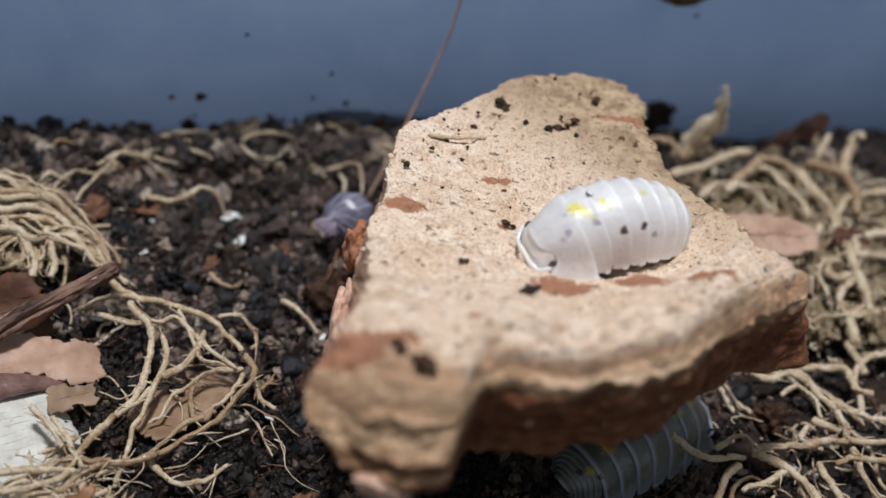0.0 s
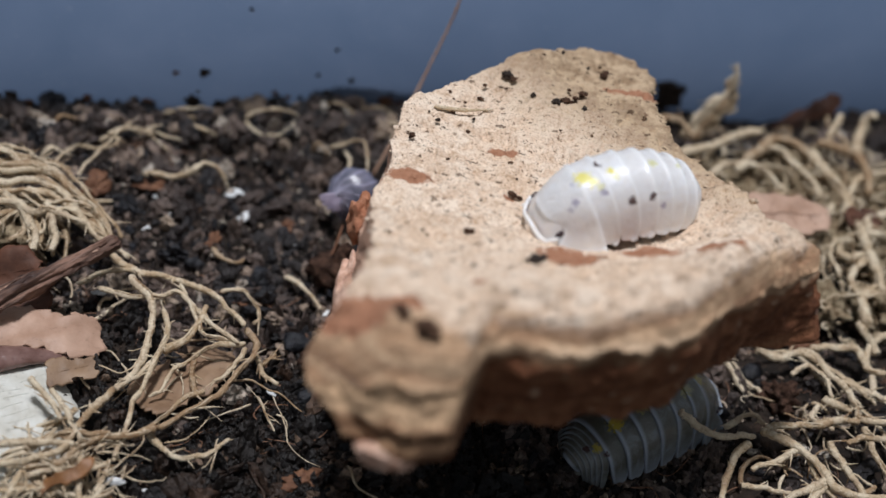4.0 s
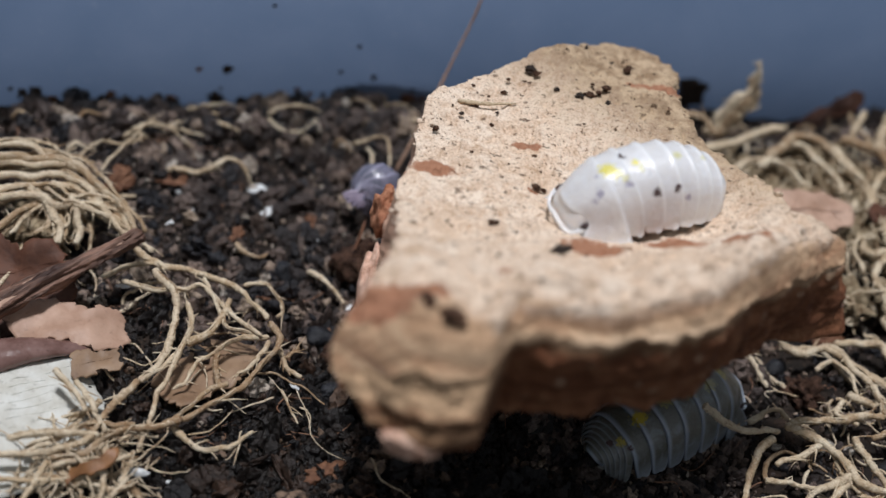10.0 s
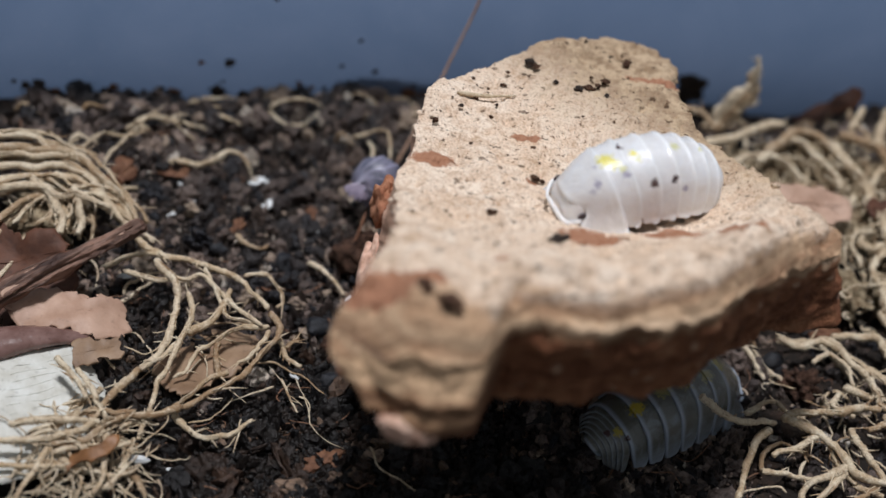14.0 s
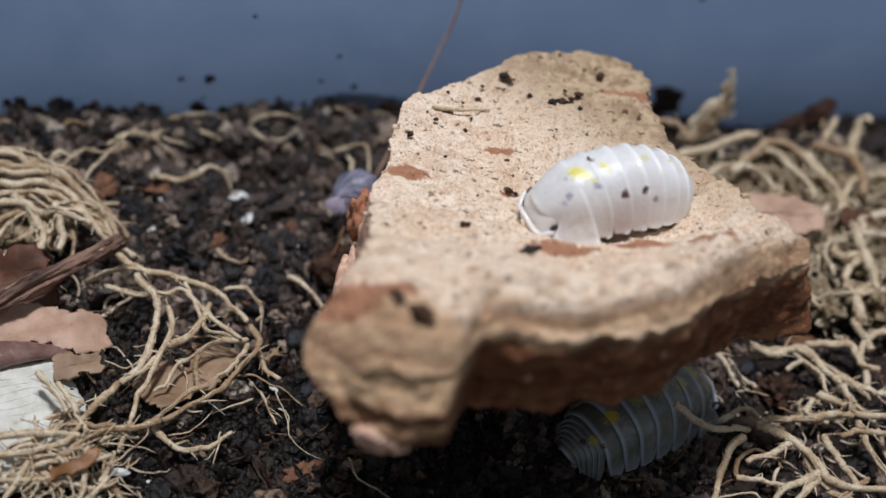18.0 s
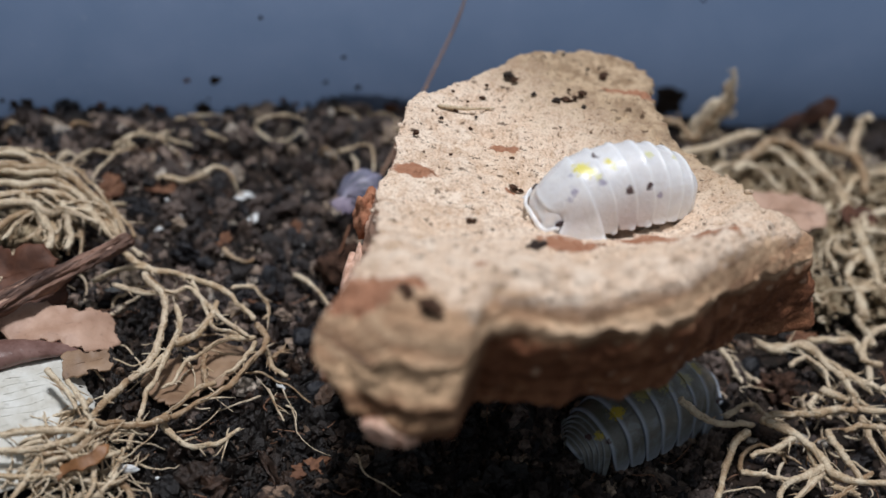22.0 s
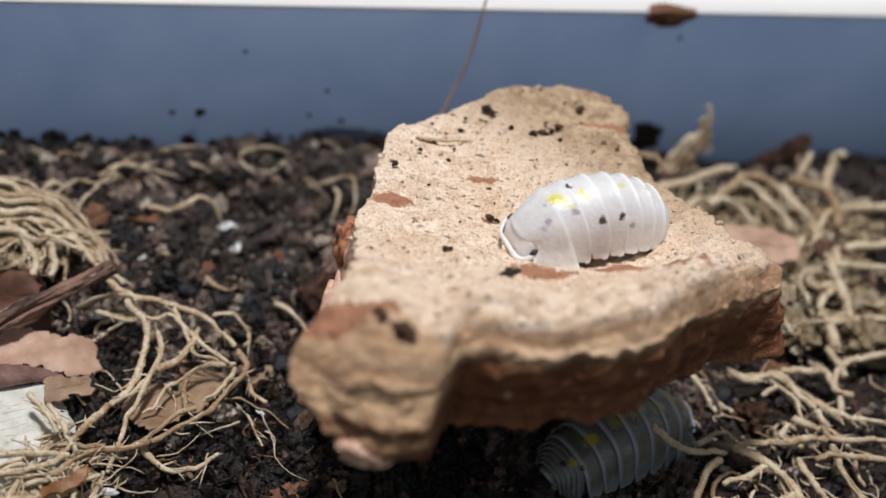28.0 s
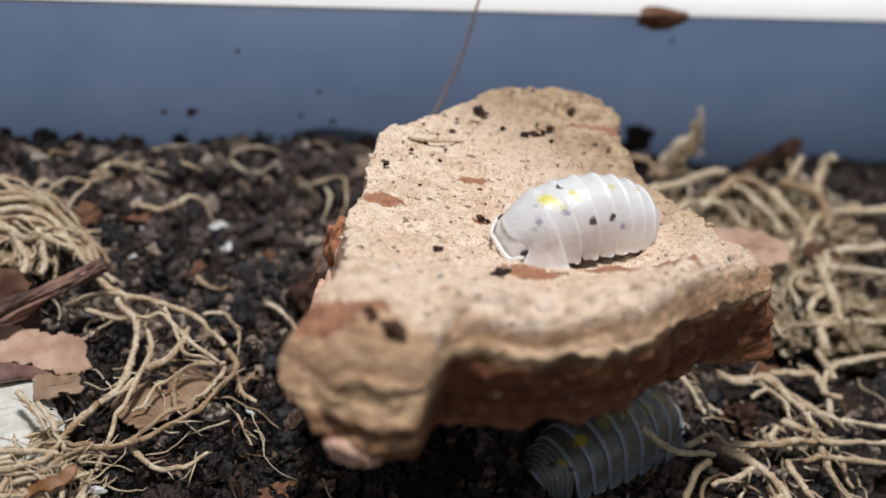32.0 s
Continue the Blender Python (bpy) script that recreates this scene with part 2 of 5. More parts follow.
def mat_bark():
    m = Nodes("pale_bark")
    c = m.coords()
    big = m.noise(c, 9, 4, 0.55)
    mid = m.noise(c, 1.9, 6, 0.68, 0.4)
    fine = m.noise(c, 0.42, 4, 0.62)
    grit = m.noise(c, 0.22, 3, 0.6)
    strata = m.noise(m.coords("Object", (0.16, 0.22, 3.2)), 3.4, 5, 0.6, 0.4)
    where = m.add("ShaderNodeSeparateXYZ")
    m.link(c, where.inputs[0])
    # sandy crust, paler on its high grains
    col = m.ramp(mid, [(0.28, (0.46, 0.32, 0.205)), (0.42, (0.70, 0.535, 0.40)), (0.60, (0.86, 0.725, 0.59))])
    col = m.mix(m.ramp(big, [(0.50, (0, 0, 0)), (0.70, (0.5, 0.5, 0.5))]), col, (0.72, 0.52, 0.36))
    col = m.mix(m.ramp(grit, [(0.36, (0.55, 0.55, 0.55)), (0.50, (0, 0, 0))]), col, (0.40, 0.27, 0.17))
    col = m.mix(m.ramp(grit, [(0.54, (0, 0, 0)), (0.68, (0.5, 0.5, 0.5))]), col, (0.86, 0.75, 0.59))
    # the far end is browner and more pitted
    far = m.maths("ADD", m.maths("ADD", m.maths("MULTIPLY", where.outputs[1], 60.0), m.maths("MULTIPLY", where.outputs[0], 40.0)), m.maths("MULTIPLY", mid, 1.2))
    far = m.ramp(m.maths("SUBTRACT", far, 5.9), [(0.20, (0, 0, 0)), (0.85, (0.88, 0.88, 0.88))])
    col = m.mix(far, col, m.mix(m.ramp(mid, [(0.40, (0, 0, 0)), (0.56, (1, 1, 1))]), (0.26, 0.175, 0.10), (0.50, 0.37, 0.235)))
    # dark pits, drawn out along the grain, in drifts
    drift = m.ramp(m.noise(c, 4.2, 3, 0.5), [(0.36, (0, 0, 0)), (0.60, (1, 1, 1))])
    pit = m.add("ShaderNodeTexVoronoi")
    pit.inputs["Scale"].default_value = 1000.0 / 0.85
    m.link(m.coords("Object", (0.55, 1.0, 1.0)), pit.inputs["Vector"])
    hole = m.ramp(m.maths("ADD", pit.outputs["Distance"], m.maths("MULTIPLY", m.maths("SUBTRACT", fine, 0.5), 0.9)), [(0.09, (1, 1, 1)), (0.19, (0, 0, 0))])
    hole = m.maths("MULTIPLY", hole, m.maths("MAXIMUM", m.maths("MULTIPLY_ADD", drift, 0.65, 0.35), far))
    pores = m.maths("MULTIPLY", m.ramp(fine, [(0.34, (1, 1, 1)), (0.41, (0, 0, 0))]), m.maths("MULTIPLY_ADD", drift, 0.6, 0.38))
    col = m.mix(pores, col, (0.17, 0.10, 0.06))
    col = m.mix(hole, col, (0.10, 0.058, 0.034))
    # broken edges
    geo = m.add("ShaderNodeNewGeometry")
    sep = m.add("ShaderNodeSeparateXYZ")
    m.link(geo.outputs["Normal"], sep.inputs[0])
    wobble = m.maths("MULTIPLY", m.maths("SUBTRACT", mid, 0.5), 0.7)
    bare = m.add("ShaderNodeAttribute")
    bare.attribute_name = "pale"
    under = m.add("ShaderNodeAttribute")
    under.attribute_name = "under"
    down = m.maths("ADD", under.outputs["Fac"], m.maths("MULTIPLY_ADD", mid, 0.30, m.maths("MULTIPLY_ADD", strata, 0.24, -0.27)))
    # the rolled lip bares tan inner layers in long streaks
    tan = m.ramp(strata, [(0.32, (0.15, 0.075, 0.040)), (0.42, (0.34, 0.195, 0.108)), (0.52, (0.52, 0.345, 0.21)), (0.66, (0.66, 0.48, 0.32))])
    streak = m.ramp(m.maths("ADD", bare.outputs["Fac"], m.maths("MULTIPLY", m.maths("SUBTRACT", strata, 0.5), 1.6)), [(0.40, (0, 0, 0)), (0.80, (0.95, 0.95, 0.95))])
    col = m.mix(streak, col, tan)
    # under the lip: dark brown crumbly heartwood with a few pale grains
    dark = m.ramp(m.maths("ADD", m.maths("MULTIPLY", mid, 0.6), m.maths("MULTIPLY", strata, 0.4)), [(0.34, (0.070, 0.026, 0.012)), (0.48, (0.195, 0.076, 0.036)), (0.60, (0.33, 0.150, 0.075)), (0.74, (0.47, 0.27, 0.155))])
    grain = m.add("ShaderNodeTexVoronoi")
    grain.inputs["Scale"].default_value = 1000.0 / 2.3
    m.link(c, grain.inputs["Vector"])
    dark = m.mix(m.ramp(m.maths("ADD", grain.outputs["Distance"], m.maths("MULTIPLY", m.maths("SUBTRACT", fine, 0.5), 0.5)), [(0.10, (0.75, 0.75, 0.75)), (0.20, (0, 0, 0))]), dark, (0.52, 0.35, 0.23))
    # the lobe at the near end is laid in bands: tan, a dark seam, brown, reddish at the bottom
    lobe = m.ramp(m.maths("MULTIPLY_ADD", where.outputs[0], -250.0, 1.5), [(0.35, (0, 0, 0)), (0.75, (1, 1, 1))])
    band = m.ramp(m.maths("ADD", under.outputs["Fac"], m.maths("MULTIPLY_ADD", mid, 0.14, m.maths("MULTIPLY_ADD", strata, 0.12, -0.13))),
                  [(0.02, (0.66, 0.44, 0.265)), (0.28, (0.74, 0.50, 0.305)), (0.38, (0.42, 0.24, 0.135)), (0.46, (0.16, 0.082, 0.045)), (0.55, (0.40, 0.24, 0.135)), (0.66, (0.20, 0.10, 0.054)), (0.78, (0.32, 0.17, 0.095)), (0.95, (0.22, 0.090, 0.045))])
    band = m.mix(m.ramp(fine, [(0.36, (0.6, 0.6, 0.6)), (0.48, (0, 0, 0))]), band, (0.16, 0.085, 0.045))
    front = m.mix(lobe, m.mix(m.ramp(down, [(0.06, (0, 0, 0)), (0.16, (1, 1, 1))]), tan, dark), band)
    side = m.ramp(m.maths("ADD", m.maths("MULTIPLY", sep.outputs[0], -1.0), wobble), [(0.45, (0, 0, 0)), (0.75, (1, 1, 1))])
    front = m.mix(m.maths("MULTIPLY", side, m.ramp(m.maths("MULTIPLY", where.outputs[1], 10.0), [(0.555, (0, 0, 0)), (0.60, (1, 1, 1))])), front, m.mix(fine, (0.42, 0.22, 0.14), (0.70, 0.48, 0.36)))
    col = m.mix(m.ramp(under.outputs["Fac"], [(0.004, (0, 0, 0)), (0.03, (1, 1, 1))]), col, front)
    # stains of the reddish inner layer
    tc = m.add("ShaderNodeTexCoord")
    for x, y, a, b in BARK_STAINS:
        mp = m.add("ShaderNodeMapping")
        mp.vector_type = "TEXTURE"
        mp.inputs["Location"].default_value = (x * MM, y * MM, 0)
        mp.inputs["Scale"].default_value = (a * MM, b * MM, 1.0)
        m.link(tc.outputs["Object"], mp.inputs[0])
        ln = m.add("ShaderNodeVectorMath", operation="LENGTH")
        m.link(mp.outputs[0], ln.inputs[0])
        k = m.maths("ADD", ln.outputs["Value"], m.maths("MULTIPLY", m.maths("SUBTRACT", mid, 0.5), 1.7))
        col = m.mix(m.ramp(k, [(0.75, (1, 1, 1)), (1.0, (0, 0, 0))]), col, m.mix(fine, (0.24, 0.095, 0.05), (0.50, 0.27, 0.165)))
    m.bump(m.maths("ADD", m.maths("MULTIPLY", mid, 0.7), m.maths("SUBTRACT", m.maths("ADD", m.maths("MULTIPLY", fine, 0.6), m.maths("MULTIPLY", grit, 0.35)), m.maths("MULTIPLY", hole, 0.5))), 0.75, 0.42)
    return m.done(col, 0.8, Specular_IOR_Level=0.25)


def mat_plain(name, low, high, size, rough=0.6, bump=0.3, mm=0.1, spec=0.4, streak=(1, 1, 1)):
    m = Nodes(name)
    c = m.coords("Object", streak)
    n = m.noise(c, size, 5, 0.6)
    f = m.noise(c, size * 0.22, 4, 0.6)
    col = m.mix(m.ramp(n, [(0.35, (0, 0, 0)), (0.65, (1, 1, 1))]), low, high)
    col = m.mix(m.ramp(f, [(0.28, (0.5, 0.5, 0.5)), (0.42, (0, 0, 0))]), col, tuple(0.45 * v for v in low))
    if bump:
        m.bump(m.maths("ADD", n, f), bump, mm)
    return m.done(col, rough, Specular_IOR_Level=spec)


def mat_root():
    m = Nodes("pale_root")
    c = m.coords()
    n = m.noise(c, 1.6, 5, 0.6)
    f = m.noise(c, 0.26, 5, 0.65, 0.6)
    col = m.ramp(n, [(0.30, (0.30, 0.175, 0.085)), (0.46, (0.50, 0.36, 0.205)), (0.64, (0.72, 0.61, 0.44))])
    pick = m.random()
    col = m.mix(m.maths("MULTIPLY", pick, 0.55), col, (0.78, 0.69, 0.53))
    col = m.mix(m.ramp(pick, [(0.10, (0.6, 0.6, 0.6)), (0.22, (0, 0, 0))]), col, (0.26, 0.15, 0.075))
    col = m.mix(m.ramp(f, [(0.30, (0.75, 0.75, 0.75)), (0.46, (0, 0, 0))]), col, (0.20, 0.115, 0.055))
    col = m.mix(m.ramp(f, [(0.56, (0, 0, 0)), (0.70, (0.6, 0.6, 0.6))]), col, (0.86, 0.80, 0.66))
    m.bump(m.maths("ADD", f, m.maths("MULTIPLY", n, 0.5)), 0.9, 0.22)
    return m.done(col, 0.55, Specular_IOR_Level=0.4)


def mat_shell(name, base, edge, lip, spots=(), sss=0.5, rough=0.25):
    """The plates of a woodlouse. spots: (x, y, z, radius, colour), millimetres in the animal's space."""
    m = Nodes(name)
    tc = m.add("ShaderNodeTexCoord")
    c = m.coords()
    n = m.noise(c, 2.2, 4, 0.55)
    f = m.noise(c, 0.35, 4, 0.6)
    col = m.mix(m.ramp(n, [(0.35, (0, 0, 0)), (0.68, (1, 1, 1))]), base, edge)
    # cloudy marbling under the skin
    cloud = m.noise(c, 1.1, 3, 0.5, 0.8)
    col = m.mix(m.ramp(cloud, [(0.52, (0, 0, 0)), (0.75, (0.35, 0.35, 0.35))]), col, lip)
    # the plates' thin rims are paler than their middle
    rim = m.add("ShaderNodeAttribute")
    rim.attribute_name = "pale"
    col = m.mix(m.maths("MULTIPLY", rim.outputs["Fac"], 0.85), col, lip)
    for x, y, z, r, paint in spots:
        d = m.add("ShaderNodeVectorMath", operation="DISTANCE")
        m.link(tc.outputs["Object"], d.inputs[0])
        d.inputs[1].default_value = (x * MM, y * MM, z * MM)
        k = m.maths("ADD", m.maths("DIVIDE", d.outputs["Value"], r * MM), m.maths("MULTIPLY", m.maths("SUBTRACT", f, 0.5), 2.4))
        col = m.mix(m.ramp(k, [(0.55, (1, 1, 1)), (1.0, (0, 0, 0))]), col, paint)
    m.bump(m.maths("ADD", m.maths("MULTIPLY", n, 3.0), m.maths("MULTIPLY", f, 1.8)), 0.5, 0.10)
    m.done(col, rough, Specular_IOR_Level=0.6, Subsurface_Weight=sss, Subsurface_Scale=0.0011)
    m.bsdf.inputs["Subsurface Radius"].default_value = (1.0, 0.9, 0.8)
    m.bsdf.inputs["Coat Weight"].default_value = 0.25
    m.bsdf.inputs["Coat Roughness"].default_value = 0.14
    return m.mat


WALL, RIM, SOIL, BARK, ROOT = mat_wall(), mat_rim(), mat_soil(), mat_bark(), mat_root()
CRUMB = mat_crumbs("soil_crumb", [(0.0, (0.009, 0.011, 0.017)), (0.20, (0.019, 0.016, 0.016)), (0.48, (0.058, 0.041, 0.035)), (0.74, (0.175, 0.130, 0.108)), (0.88, (0.27, 0.20, 0.16)), (0.955, (0.44, 0.34, 0.25)), (1.0, (0.66, 0.60, 0.52))], 0.5)
# fine crumbs of the near soil; shade there is put into their near-black colour
SHADED_FINE_CRUMB = mat_crumbs("fine_soil", [(0.0, (0.004, 0.004, 0.005)), (0.45, (0.008, 0.0055, 0.004)), (0.78, (0.020, 0.012, 0.008)), (0.93, (0.065, 0.035, 0.021)), (1.0, (0.28, 0.19, 0.13))], 0.45)
RED_BARK = mat_plain("red_inner_bark", (0.30, 0.115, 0.060), (0.48, 0.23, 0.13), 1.5, 0.75, 0.6, 0.3, 0.3)
PEACH = mat_plain("peach_bark", (0.50, 0.27, 0.18), (0.82, 0.57, 0.44), 0.9, 0.75, 0.6, 0.3, 0.3)
CRUMB_BROWN = mat_plain("brown_crumb", (0.045, 0.023, 0.014), (0.13, 0.070, 0.043), 0.5, 0.8, 0.8, 0.3, 0.2)
CLOD = mat_plain("brown_clod", (0.032, 0.017, 0.012), (0.15, 0.082, 0.055), 0.7, 0.85, 1.0, 0.5, 0.2)
DIRT = mat_plain("dark_dirt", (0.012, 0.008, 0.006), (0.045, 0.026, 0.016), 0.7, 0.7, 0.8, 0.25)
CHAR = mat_plain("charcoal", (0.006, 0.007, 0.010), (0.018, 0.020, 0.026), 0.9, 0.42, 0.8, 0.25, 0.6)
LEAF = mat_plain("brown_leaf", (0.055, 0.020, 0.010), (0.125, 0.048, 0.024), 3.0, 0.68, 0.5, 0.15, 0.45)
DARK_LEAF = mat_plain("dark_leaf", (0.026, 0.010, 0.006), (0.065, 0.026, 0.014), 2.0, 0.6, 0.5, 0.15, 0.4)
PINK_LEAF = mat_plain("pinkish_leaf", (0.36, 0.22, 0.15), (0.52, 0.35, 0.26), 3.2, 0.55, 0.4, 0.15, 0.4)
PALE_LEAF = mat_plain("bleached_leaf", (0.50, 0.49, 0.43), (0.66, 0.67, 0.63), 2.2, 0.6, 0.25, 0.08, 0.3)
FELT = mat_plain("felted_roots", (0.19, 0.125, 0.068), (0.56, 0.455, 0.30), 0.9, 0.8, 1.0, 0.5, 0.2)
ORANGE_LEAF = mat_plain("orange_leaf", (0.15, 0.065, 0.022), (0.28, 0.13, 0.048), 1.5, 0.5, 0.4, 0.1)
TAN_LEAF = mat_plain("tan_leaf", (0.19, 0.115, 0.066), (0.32, 0.215, 0.135), 3.0, 0.55, 0.4, 0.15, 0.4)
TWIG = mat_plain("dark_twig", (0.045, 0.020, 0.014), (0.26, 0.145, 0.10), 1.0, 0.55, 0.9, 0.3, 0.45, (0.10, 1, 1))
WHITE_BIT = mat_plain("white_flake", (0.58, 0.60, 0.60), (0.78, 0.80, 0.80), 0.9, 0.5, 0.5, 0.15, 0.4)
HAIR = mat_plain("rusty_fibre", (0.19, 0.095, 0.055), (0.30, 0.16, 0.095), 2.0, 0.55, 0.2, 0.05)


# ---- the bin: walls, rim and the soil in it ----
BIN_TURN = 18.26
CA, SA = math.cos(radians(BIN_TURN)), math.sin(radians(BIN_TURN))
BIN_AT = (0.0, 117.0, 0.0)
RIM_Z = 18.4


def bin_box(x0, x1, y0, y1, z0, z1, bevel=0.5):
    """A slightly rounded box in the bin's own axes (x along the far wall, y away from the camera)."""
    bm = bmesh.new()
    bmesh.ops.create_cube(bm, size=1.0)
    for v in bm.verts:
        v.co = ((x0 + x1) / 2 + v.co.x * (x1 - x0), (y0 + y1) / 2 + v.co.y * (y1 - y0), (z0 + z1) / 2 + v.co.z * (z1 - z0))
    bmesh.ops.bevel(bm, geom=bm.edges[:], offset=bevel, segments=2, affect="EDGES")
    bm.verts.ensure_lookup_table()
    v = [q.co[:] for q in bm.verts]
    f = [[q.index for q in p.verts] for p in bm.faces]
    bm.free()
    return v, f


def build_bin():
    walls = (("wall_north", (-170, 170, 0, 2.2)), ("wall_south", (-170, 170, -262.2, -260)), ("wall_west", (-172.2, -170, -260, 0)), ("wall_east", (170, 172.2, -260, 0)))
    for name, (x0, x1, y0, y1) in walls:
        wall = solo(name, bin_box(x0, x1, y0, y1, -42, RIM_Z, 0.3), WALL, BIN_AT, "blue-grey plastic wall of a storage bin", "wall", kind="structure", turn=(0, 0, BIN_TURN))
        # the lip lies a little proud of the wall's face
        gx, gy = (0, 1.0) if x1 - x0 > 50 else (1.0, 0)
        part("rim", bin_box(x0 - gx - 0.0, x1 + gx, y0 - 0.9 * (gy > 0), y1 + 9 * (gy > 0), RIM_Z + 0.004, RIM_Z + 0.9, 0.35), RIM, wall, "white rim of the bin")
    solo("floor", bin_box(-172, 172, -262, 2, -46, -42.1, 0.3), WALL, BIN_AT, "blue-grey plastic bottom of the bin under the soil", "floor", kind="structure", turn=(0, 0, BIN_TURN))


def soil_height(x, y):
    p = np.stack([x, y, np.zeros_like(x)], 1)
    z = 1.1 * fbm(p, 16, 3, 3) + 0.55 * fbm(p, 3.2, 3, 11)
    wy = -SA * x + CA * (y - 117.0)
    z = z + (-0.5 * smooth01(x, -8, 4) + 0.5 * smooth01(-x, 6, 14)) * smooth01(wy, -12, -2) - 2.0 * smooth01(x, 20, 48) * smooth01(wy, -40, -5)
    return z - 0.9


def build_soil():
    # one sheet: fine where it is seen, coarse to the walls
    def axis(lo, a, b, hi, step):
        return np.concatenate([np.linspace(lo, a, 14)[:-1], np.arange(a, b, step), np.linspace(b, hi, 14)])
    u = axis(-169.9, -62, 72, 169.9, 0.62)
    v = axis(-259.9, -78, -0.15, -0.1, 0.62)
    uu, vv = np.meshgrid(u, v)
    x = (CA * uu - SA * vv).ravel()
    y = (SA * uu + CA * vv).ravel() + 117.0
    z = soil_height(x, y)
    verts = np.stack([x, y, z], 1)
    solo("ground", (verts, grid_faces(len(v), len(u))), SOIL, (0, 0, 0), "dark brown moist soil filling the plastic bin", "soil", kind="structure")


def build_crumbs():
    """Crumbs of soil past counting."""
    tiny = [lump(1, 70 + k, 0.5, (1, 0.8, 0.7), 0.7) for k in range(8)]
    kinds = [lump(2, k, 0.62, (1, rnd.uniform(0.5, 1), rnd.uniform(0.3, 0.8)), 0.7) for k in range(16)]
    big = [lump(3, 40 + k, 0.60, (1, rnd.uniform(0.6, 1), rnd.uniform(0.4, 0.85)), 0.55) for k in range(12)]
    flakes = [lump(3, 140 + k, 0.75, (1, rnd.uniform(0.35, 0.7), rnd.uniform(0.12, 0.25)), 0.6) for k in range(10)]
    vs, fs, starts, k = [], [], [], 0

    def strew(count, shapes, rlo, rhi, power, lift, span=(-56, 66), deep=(0, 76)):
        nonlocal k
        uu = rng.uniform(*span, 2 * count)
        vv = -deep[0] - (deep[1] - deep[0]) * rng.uniform(0, 1, 2 * count) ** 0.85 - 0.8
        x, y = CA * uu - SA * vv, SA * uu + CA * vv + 117
        keep = np.where(y > 46)[0][:count]
        x, y = x[keep], y[keep]
        r = rlo + (rhi - rlo) * rng.uniform(0, 1, len(x)) ** power
        z = soil_height(x, y) + r * lift
        for a, b, c, rr in zip(x, y, z, r):
            q = np.array(Euler(rng.uniform(-3.14, 3.14, 3)).to_matrix())
            v, f = shapes[rng.integers(len(shapes))]
            vs.append((v * rr) @ q.T + (a, b, c))
            fs.append(f + k)
            starts.append(k)
            k += len(v)

    # thick where the soil lies open, thinner under the bark and the root heap
    for span, share in (((-56, 10), 1.0), ((10, 64), 0.25)):
        strew(int(15000 * share), tiny, 0.10, 0.30, 1.0, 0.6, span)
        strew(int(8500 * share), kinds, 0.20, 0.80, 1.5, 0.35, span)
        strew(int(900 * share), big, 0.6, 1.6, 1.7, 0.25, span)
        strew(int(650 * share), flakes, 0.6, 1.7, 1.4, 0.30, span)
    strew(13000, tiny, 0.10, 0.26, 1.0, 1.0, (-42, 12), (38, 76))
    strew(2500, kinds, 0.20, 0.55, 1.5, 0.6, (-42, 12), (38, 76))
    # a loose bank of larger crumbs heaped against the far wall
    for _ in range(420):
        u, w = rng.uniform(-52, 2), -0.5 - 5.0 * rng.uniform(0, 1)
        a, b, rr = CA * u - SA * w, SA * u + CA * w + 117, rng.uniform(0.35, 1.3)
        v, f = big[rng.integers(len(big))]
        q = np.array(Euler(rng.uniform(-3.14, 3.14, 3)).to_matrix())
        vs.append((v * rr) @ q.T + (a, b, soil_height(np.array([a]), np.array([b]))[0] + rng.uniform(0.1, 0.9) * rr))
        fs.append(f + k)
        starts.append(k)
        k += len(v)
    # crumbs nearer than the wavy edge get the darker set, shade painted as colour
    for name, near, mat, label in (("soil_crumbs", False, CRUMB, "loose dark crumbs of soil and bark mould"), ("fine_soil", True, SHADED_FINE_CRUMB, "fine soil crumbs, coloured near-black to stand in for shade")):
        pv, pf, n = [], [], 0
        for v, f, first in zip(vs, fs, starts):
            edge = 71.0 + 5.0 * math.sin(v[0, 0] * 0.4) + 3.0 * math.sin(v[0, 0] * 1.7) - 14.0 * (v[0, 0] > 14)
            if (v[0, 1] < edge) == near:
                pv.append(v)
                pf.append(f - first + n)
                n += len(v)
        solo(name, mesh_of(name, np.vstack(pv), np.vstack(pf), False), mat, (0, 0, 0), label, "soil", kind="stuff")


# ---- the piece of bark ----
BARK_C = np.array([7.0, 77.0])
BARK_EDGE = [(-6.0, 84.6), (-5.2, 89.4), (-1.9, 93.6), (1.0, 96.8), (5.0, 101.0), (8.2, 104.0), (11.0, 104.4), (14.0, 105.4), (17.0, 103.0), (17.0, 100.5), (16.6, 98.2), (18.2, 92.0),
             (21.4, 86.6), (23.3, 83.4), (24.4, 81.2), (25.3, 77.6), (27.3, 77.6), (29.5, 76.6), (29.8, 75.2), (28.8, 73.8), (27.1, 72.0), (24.4, 69.5), (22.2, 66.0), (20.6, 63.2), (18.1, 60.7), (14.7, 58.1),
             (11.4, 57.0), (7.6, 56.4), (5.0, 56.2), (4.1, 55.4), (3.6, 54.0), (2.9, 52.7), (1.3, 52.1), (-1.4, 51.9), (-4.4, 52.0), (-6.9, 52.6), (-7.2, 54.6), (-5.5, 58.0), (-5.2, 64.0), (-5.6, 70.0),
             (-6.2, 76.0), (-5.8, 80.0)]


def bark_front(x):
    return np.interp(x, (-8, 3.2, 4.2, 11, 18, 24, 31), (51.8, 52.3, 55.7, 56.9, 60.7, 69.0, 77.5))


